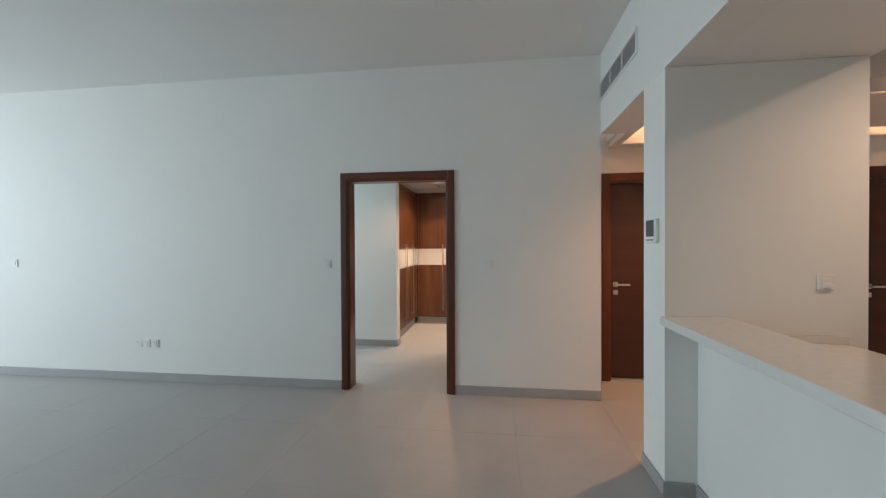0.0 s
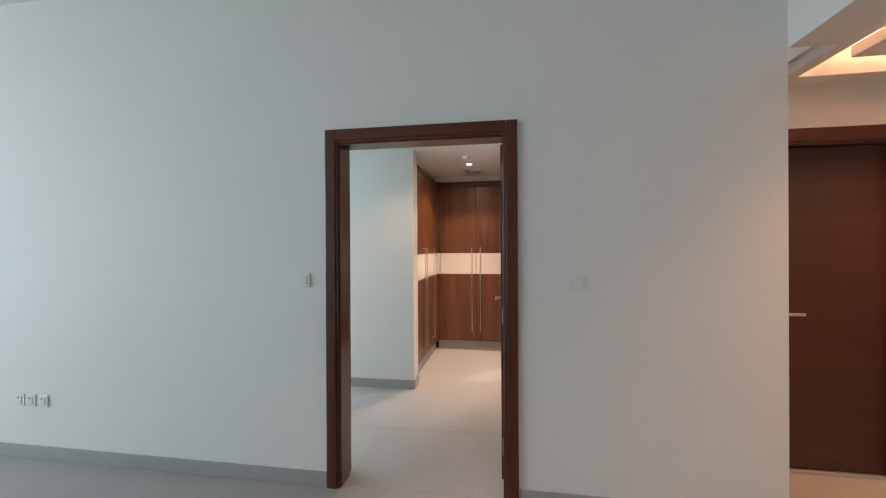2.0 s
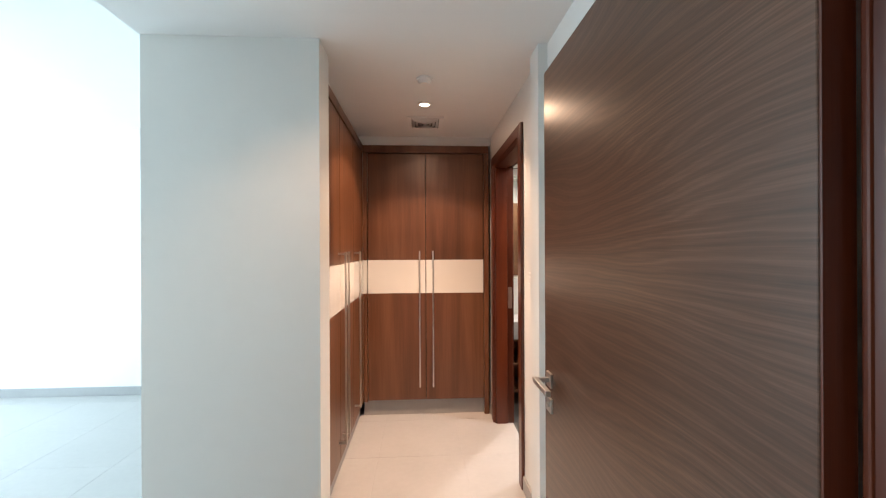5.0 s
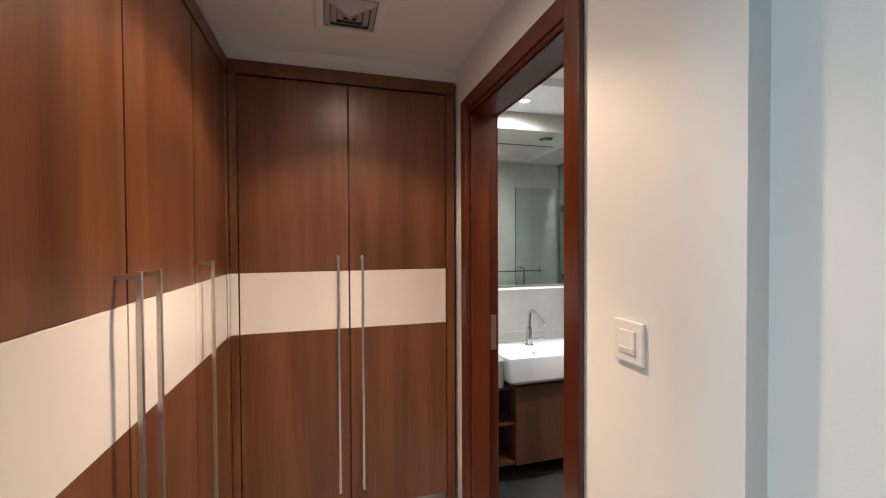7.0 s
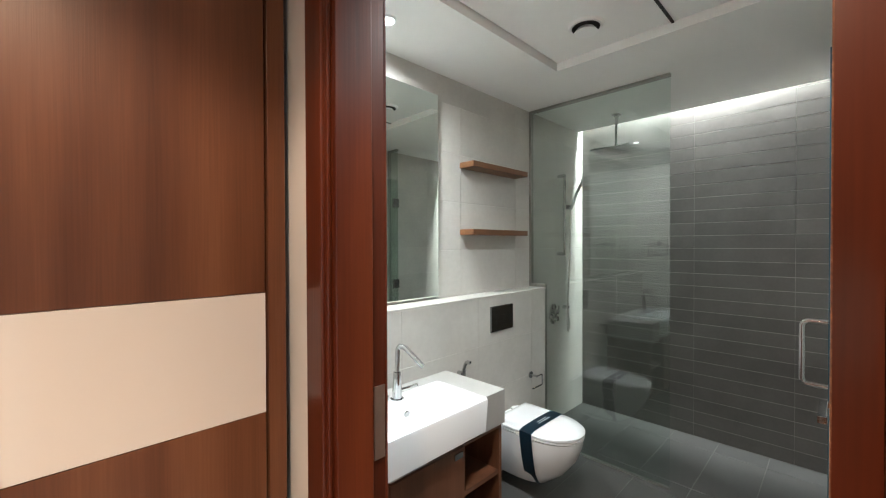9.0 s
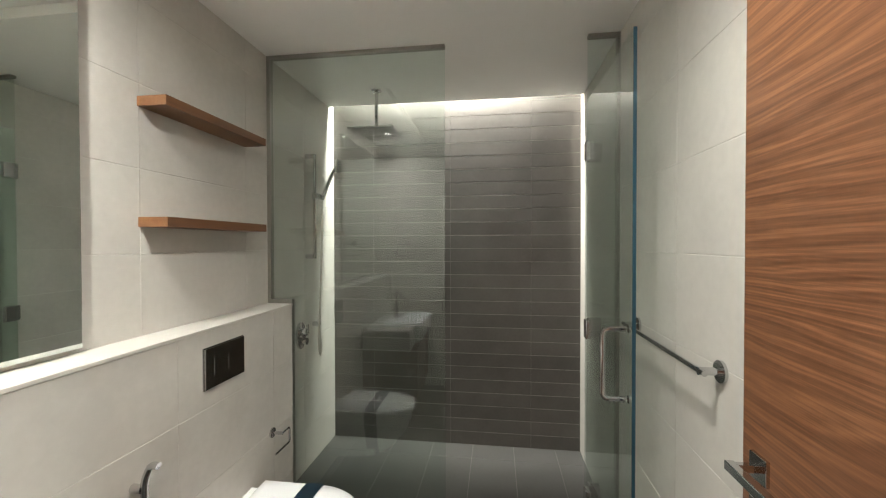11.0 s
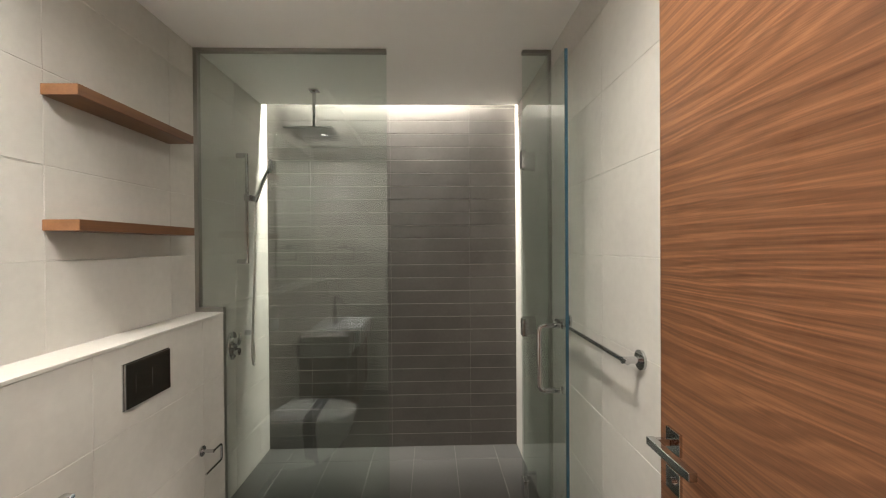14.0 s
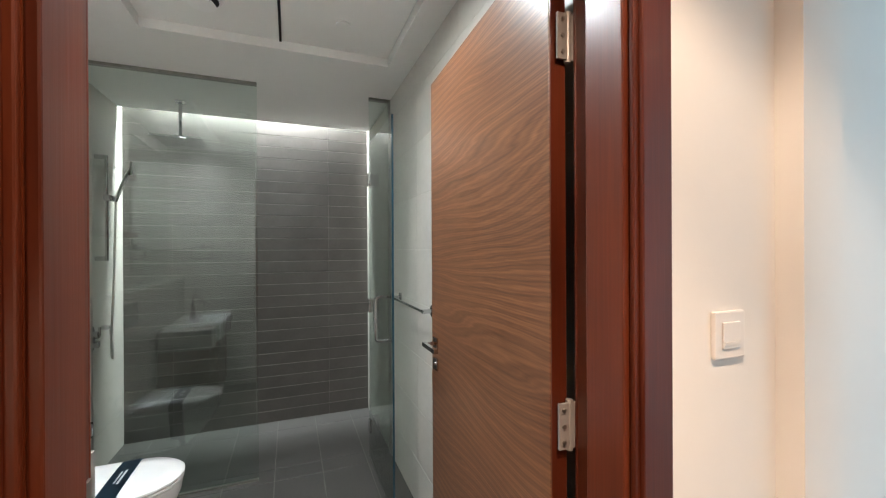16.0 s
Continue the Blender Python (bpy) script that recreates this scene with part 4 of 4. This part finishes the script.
rows = [[bm.verts.new((WCX + a, y, b)) for a, b in prof] for y in (3.545, 3.625)]
for k in range(len(prof) - 1):
    bm.faces.new((rows[0][k], rows[0][k + 1], rows[1][k + 1], rows[1][k]))
bmesh.ops.solidify(bm, geom=bm.faces[:], thickness=0.0012)
band = part("paper_band", bm, TEAL, WC, "dark teal paper hygiene band round the lid", True)
part("print_bar", B(WCX - 0.06, WCX + 0.06, 3.572, 3.580, 0.4375, 0.4385), INK, band)
part("print_bar", B(WCX - 0.05, WCX + 0.05, 3.588, 3.594, 0.4375, 0.4385), INK, band)

# bidet spray hook and angle valve
H = thing("bidet_spray", (2.47, 3.888, 0.76), "chrome hand bidet spray on a wall hook", "bidet spray")
part("wall_hook", tube([(2.47, 3.890, 0.75), (2.47, 3.855, 0.75)], 0.014), CHROME, H, smooth=True)
part("spray_handle", tube(rounded([(2.47, 3.850, 0.66), (2.47, 3.848, 0.78), (2.47, 3.825, 0.83), (2.47, 3.80, 0.825)], 0.02), 0.011), CHROME, H, smooth=True)
part("hose", tube(rounded([(2.47, 3.850, 0.66), (2.48, 3.85, 0.35), (2.55, 3.86, 0.22), (2.62, 3.875, 0.35), (2.62, 3.885, 0.45)], 0.08), 0.006), STEEL, H, smooth=True)
A = thing("paper_holder", (3.23, 3.89, 0.56), "chrome toilet paper holder on the tiled wall", "paper holder")
part("rosette", R((3.23, 3.893, 0.56), (3.23, 3.885, 0.56), 0.024, 20), CHROME, A, smooth=True)
part("arm", R((3.23, 3.885, 0.56), (3.23, 3.835, 0.56), 0.008), CHROME, A, smooth=True)
part("roll_bar", tube(rounded([(3.23, 3.838, 0.56), (3.30, 3.838, 0.56), (3.30, 3.838, 0.485), (3.17, 3.838, 0.485)], 0.012), 0.005), CHROME, A, smooth=True)

# shower screen
S = thing("shower_screen", (3.45, 3.2, 0), "clear fixed glass shower screen in a metal channel", "shower screen")
gx0, gx1 = 3.445, 3.455
bm = bmesh.new()
outline = [(3.05, 0.012), (3.905, 0.012), (3.905, 1.18), (4.028, 1.18), (4.028, 2.51), (3.05, 2.51)]
lo = [bm.verts.new((gx0, y, z)) for y, z in outline]
hi = [bm.verts.new((gx1, y, z)) for y, z in outline]
bm.faces.new(lo)
bm.faces.new(list(reversed(hi)))
for k in range(6):
    bm.faces.new((lo[k], lo[(k + 1) % 6], hi[(k + 1) % 6], hi[k]))
pane = part("fixed_pane", bm, GLASS, S, "clear greenish tempered glass")
part("channel", B(3.435, 3.465, 3.05, 4.035, 2.508, 2.525), ALU, S)
part("channel", B(3.435, 3.465, 4.014, 4.035, 1.195, 2.508), ALU, S)
part("channel", B(3.435, 3.465, 3.895, 4.035, 1.173, 1.195), ALU, S)
part("channel", B(3.435, 3.465, 3.895, 3.915, 0.012, 1.173), ALU, S)
part("channel", B(3.440, 3.460, 3.05, 3.895, 0.001, 0.012), ALU, S)
side = part("side_pane", B(gx0, gx1, 2.20, 2.338, 0.012, 2.51), GLASS, S, "narrow clear glass panel")
part("channel", B(3.435, 3.465, 2.187, 2.338, 2.508, 2.525), ALU, S)
part("channel", B(3.435, 3.465, 2.187, 2.203, 0.012, 2.508), ALU, S)
SD = thing("shower_door", (3.1, 2.345, 0), "clear glass shower door standing open", "shower door")
dp = part("door_pane", B(2.752, 3.442, 2.341, 2.350, 0.02, 2.19), GLASS, SD, "clear tempered glass leaf")
part("pane_edge", B(2.749, 2.7515, 2.340, 2.351, 0.02, 2.19), GLASSEDGE, SD, "dark blue-green polished edge")
for z in (1.945, 1.08, 0.25):
    h = part("hinge", B(3.38, 3.432, 2.333, 2.358, z - 0.045, z + 0.045, bevel=0.003), CHROME, SD, "chrome glass hinge")
    part("hinge_plate", B(3.432, 3.470, 2.275, 2.336, z - 0.045, z + 0.045, bevel=0.003), CHROME, h)
ph = part("pull_handle", tube(rounded([(2.82, 2.350, 1.205), (2.82, 2.425, 1.205), (2.82, 2.425, 0.965), (2.82, 2.350, 0.965)], 0.025), 0.0095), CHROME, SD, "chrome D-shaped pull handle", True)
for z in (1.205, 0.965):
    part("end_cap", R((2.82, 2.341, z), (2.82, 2.335, z), 0.014, 16), CHROME, ph, smooth=True)

# towel rail
TR = thing("towel_rail", (2.9, 2.19, 1.15), "slim chrome towel rail on the tiled wall", "towel rail")
part("rail", R((2.52, 2.245, 1.155), (3.19, 2.245, 1.155), 0.008), CHROME, TR, smooth=True)
for x in (2.545, 3.165):
    b = part("bracket", R((x, 2.19, 1.155), (x, 2.250, 1.155), 0.011), CHROME, TR, smooth=True)
    part("rosette", R((x, 2.19, 1.155), (x, 2.198, 1.155), 0.030, 24), CHROME, b, smooth=True)

RG = thing("towel_ring", (1.39, 3.72, 1.50), "small square chrome towel ring on the tiled wall", "towel ring")
part("rosette", R((1.388, 3.72, 1.50), (1.397, 3.72, 1.50), 0.026, 22), CHROME, RG, smooth=True)
part("post", R((1.397, 3.72, 1.50), (1.44, 3.72, 1.50), 0.010), CHROME, RG, smooth=True)
part("ring", tube(rounded([(1.435, 3.72, 1.495), (1.435, 3.815, 1.495), (1.435, 3.815, 1.375), (1.435, 3.625, 1.375), (1.435, 3.625, 1.495), (1.435, 3.719, 1.495)], 0.02), 0.006), CHROME, RG, smooth=True)

# shower fittings
RH = thing("rain_shower", (3.985, 3.58, 2.54), "square chrome rain shower head on a ceiling arm", "shower head")
part("arm", B(3.975, 3.995, 3.57, 3.59, 2.262, 2.52, bevel=0.002), CHROME, RH)
part("ceiling_flange", B(3.955, 4.015, 3.55, 3.61, 2.518, 2.526, bevel=0.002), CHROME, RH)
part("swivel", R((3.985, 3.58, 2.245), (3.985, 3.58, 2.265), 0.018), CHROME, RH, smooth=True)
part("head_plate", B(3.835, 4.135, 3.43, 3.73, 2.236, 2.246, bevel=0.002), CHROME, RH)
SR = thing("slide_rail_shower", (3.88, 4.0, 1.4), "chrome hand shower on a wall slide rail", "hand shower")
part("rail", B(3.87, 3.892, 3.965, 3.980, 1.40, 2.09, bevel=0.004), CHROME, SR)
for z in (2.075, 1.415):
    part("wall_bracket", B(3.868, 3.894, 3.975, 4.034, z - 0.014, z + 0.014, bevel=0.003), CHROME, SR)
part("slider", B(3.86, 3.93, 3.945, 3.985, 1.79, 1.83, bevel=0.005), CHROME, SR)
part("hand_piece", tube([(3.93, 3.945, 1.79), (3.965, 3.92, 1.90), (4.01, 3.90, 1.99), (4.05, 3.885, 2.05)], 0.013), CHROME, SR, "slim chrome hand shower", True)
part("spray_face", B(4.00, 4.07, 3.865, 3.885, 1.985, 2.08, bevel=0.004), CHROME, SR)
pts = [Vector((3.93, 3.94, 1.79)), Vector((3.925, 3.95, 1.3)), Vector((3.90, 3.96, 0.85)), Vector((3.93, 3.965, 0.735)), Vector((3.975, 3.975, 0.78)), Vector((3.975, 3.99, 0.94))]
part("hose", tube(rounded(pts, 0.05), 0.007), STEEL, SR, "ribbed steel hose", True)
part("hose_outlet", R((3.975, 4.034, 0.95), (3.975, 3.985, 0.95), 0.016), CHROME, SR, smooth=True)
SV = thing("shower_valve", (3.79, 4.03, 0.91), "oval chrome shower mixer valve on the wall", "shower valve")
bm = R((3.79, 4.034, 0.91), (3.79, 4.022, 0.91), 0.055, 28)
for v in bm.verts:
    v.co.z = 0.91 + (v.co.z - 0.91) * 1.55
part("back_plate", bm, CHROME, SV, smooth=True)
part("control", R((3.79, 4.022, 0.935), (3.79, 3.985, 0.935), 0.024, 20), CHROME, SV, smooth=True)
part("control", R((3.79, 4.022, 0.875), (3.79, 3.985, 0.875), 0.022, 20), CHROME, SV, smooth=True)
part("lever", B(3.783, 3.797, 3.975, 3.987, 0.925, 0.985, bevel=0.002), CHROME, SV)

# ---- laid pieces: floor and wall tiles ----
CACHE = {}


def piece(name, parent, mat, x, y, z, sx, sy, sz):
    key = (mat.name, round(sx, 3), round(sy, 3), round(sz, 3))
    if key not in CACHE:
        bm = B(-sx / 2, sx / 2, -sy / 2, sy / 2, -sz / 2, sz / 2)
        bmesh.ops.bevel(bm, geom=bm.edges[:], offset=min(0.0012, sx * 0.2, sy * 0.2, sz * 0.2), segments=1, affect="EDGES")
        me = bpy.data.meshes.new(name)
        bm.to_mesh(me)
        bm.free()
        me.materials.append(mat)
        CACHE[key] = me
    ob = new(name, CACHE[key])
    ob.parent = parent
    ob.location = (x, y, z)
    return ob


def cuts(a, b, first, step):
    n0 = math.ceil((a - first) / step + 1e-6)
    out = [a]
    v = first + n0 * step
    while v < b - 1e-6:
        out.append(v)
        v += step
    out.append(b)
    return [(p, q) for p, q in zip(out, out[1:]) if q - p > 0.012]


def lay_floor(parent, mat, x0, x1, y0, y1, fx, fy, px, py, gap):
    for a, b in cuts(x0, x1, fx, px):
        for c, d in cuts(y0, y1, fy, py):
            piece("tile", parent, mat, (a + b) / 2, (c + d) / 2, -0.005, b - a - gap, d - c - gap, 0.010)


def lay_wall(parent, mat, axis, face, back, u0, u1, z0, z1, fu, fz, pu, pz, gap, gap_u=0.001):
    for a, b in cuts(u0, u1, fu, pu):
        for c, d in cuts(z0, z1, fz, pz):
            w, h, t = b - a - gap_u, d - c - gap, abs(back - face)
            if axis == "y":
                piece("tile", parent, mat, (a + b) / 2, (face + back) / 2, (c + d) / 2, w, t, h)
            else:
                piece("tile", parent, mat, (face + back) / 2, (a + b) / 2, (c + d) / 2, t, w, h)


lay_floor(floor, PORCELAIN, -7.5, 6.3, -6.5, 0.8, 0.08, 0.03, 0.8, 0.8, 0.0006)
lay_floor(floor_bed, PORCELAIN, -4.5, 1.38, 0.8, 4.02, 0.30, 0.83, 0.6, 0.6, 0.0008)
lay_floor(floor_bath, FLOORTILE, 1.38, 3.40, 2.175, 3.902, 2.80, 2.365, 0.6, 0.296, 0.003)
lay_floor(floor_bath, FLOORTILE, 3.40, 4.347, 2.175, 4.045, 4.15, 2.365, 0.6, 0.296, 0.003)
ws, wn2, wl, wb, ww = (bpy.data.objects[n] for n in ("wall_bath_south", "wall_bath_north", "wall_bath_ledge", "wall_shower_back", "wall_bath_west"))
lay_wall(ws, WALLTILE, "y", 2.188, 2.174, 1.40, 4.345, 0, 2.53, 2.824, 0.264, 0.6, 0.3, 0.0028, 0.0012)
lay_wall(wn2, WALLTILE, "y", 4.034, 4.046, 1.40, 3.45, 1.172, 2.53, 2.65, 0.264, 0.6, 0.3, 0.0028, 0.0012)
lay_wall(wn2, WALLTILE, "y", 4.034, 4.046, 3.467, 4.345, 0, 2.53, 3.85, 0.264, 0.6, 0.3, 0.0028, 0.0012)
lay_wall(wl, WALLTILE, "y", 3.892, 3.903, 1.40, 3.433, 0, 1.160, 2.65, 0.264, 0.6, 0.3, 0.0028, 0.0012)
lay_wall(wb, DARKTILE, "x", 4.337, 4.348, 2.19, 4.034, 0, 2.89, 2.535, 0.0, 0.59, 0.0975, 0.003)
lay_wall(ww, WALLTILE, "x", 1.388, 1.384, 3.213, 4.034, 1.174, 2.53, 3.55, 0.264, 0.6, 0.3, 0.0028, 0.0012)
lay_wall(ww, WALLTILE, "x", 1.388, 1.384, 3.213, 3.892, 0, 1.174, 3.55, 0.264, 0.6, 0.3, 0.0028, 0.0012)
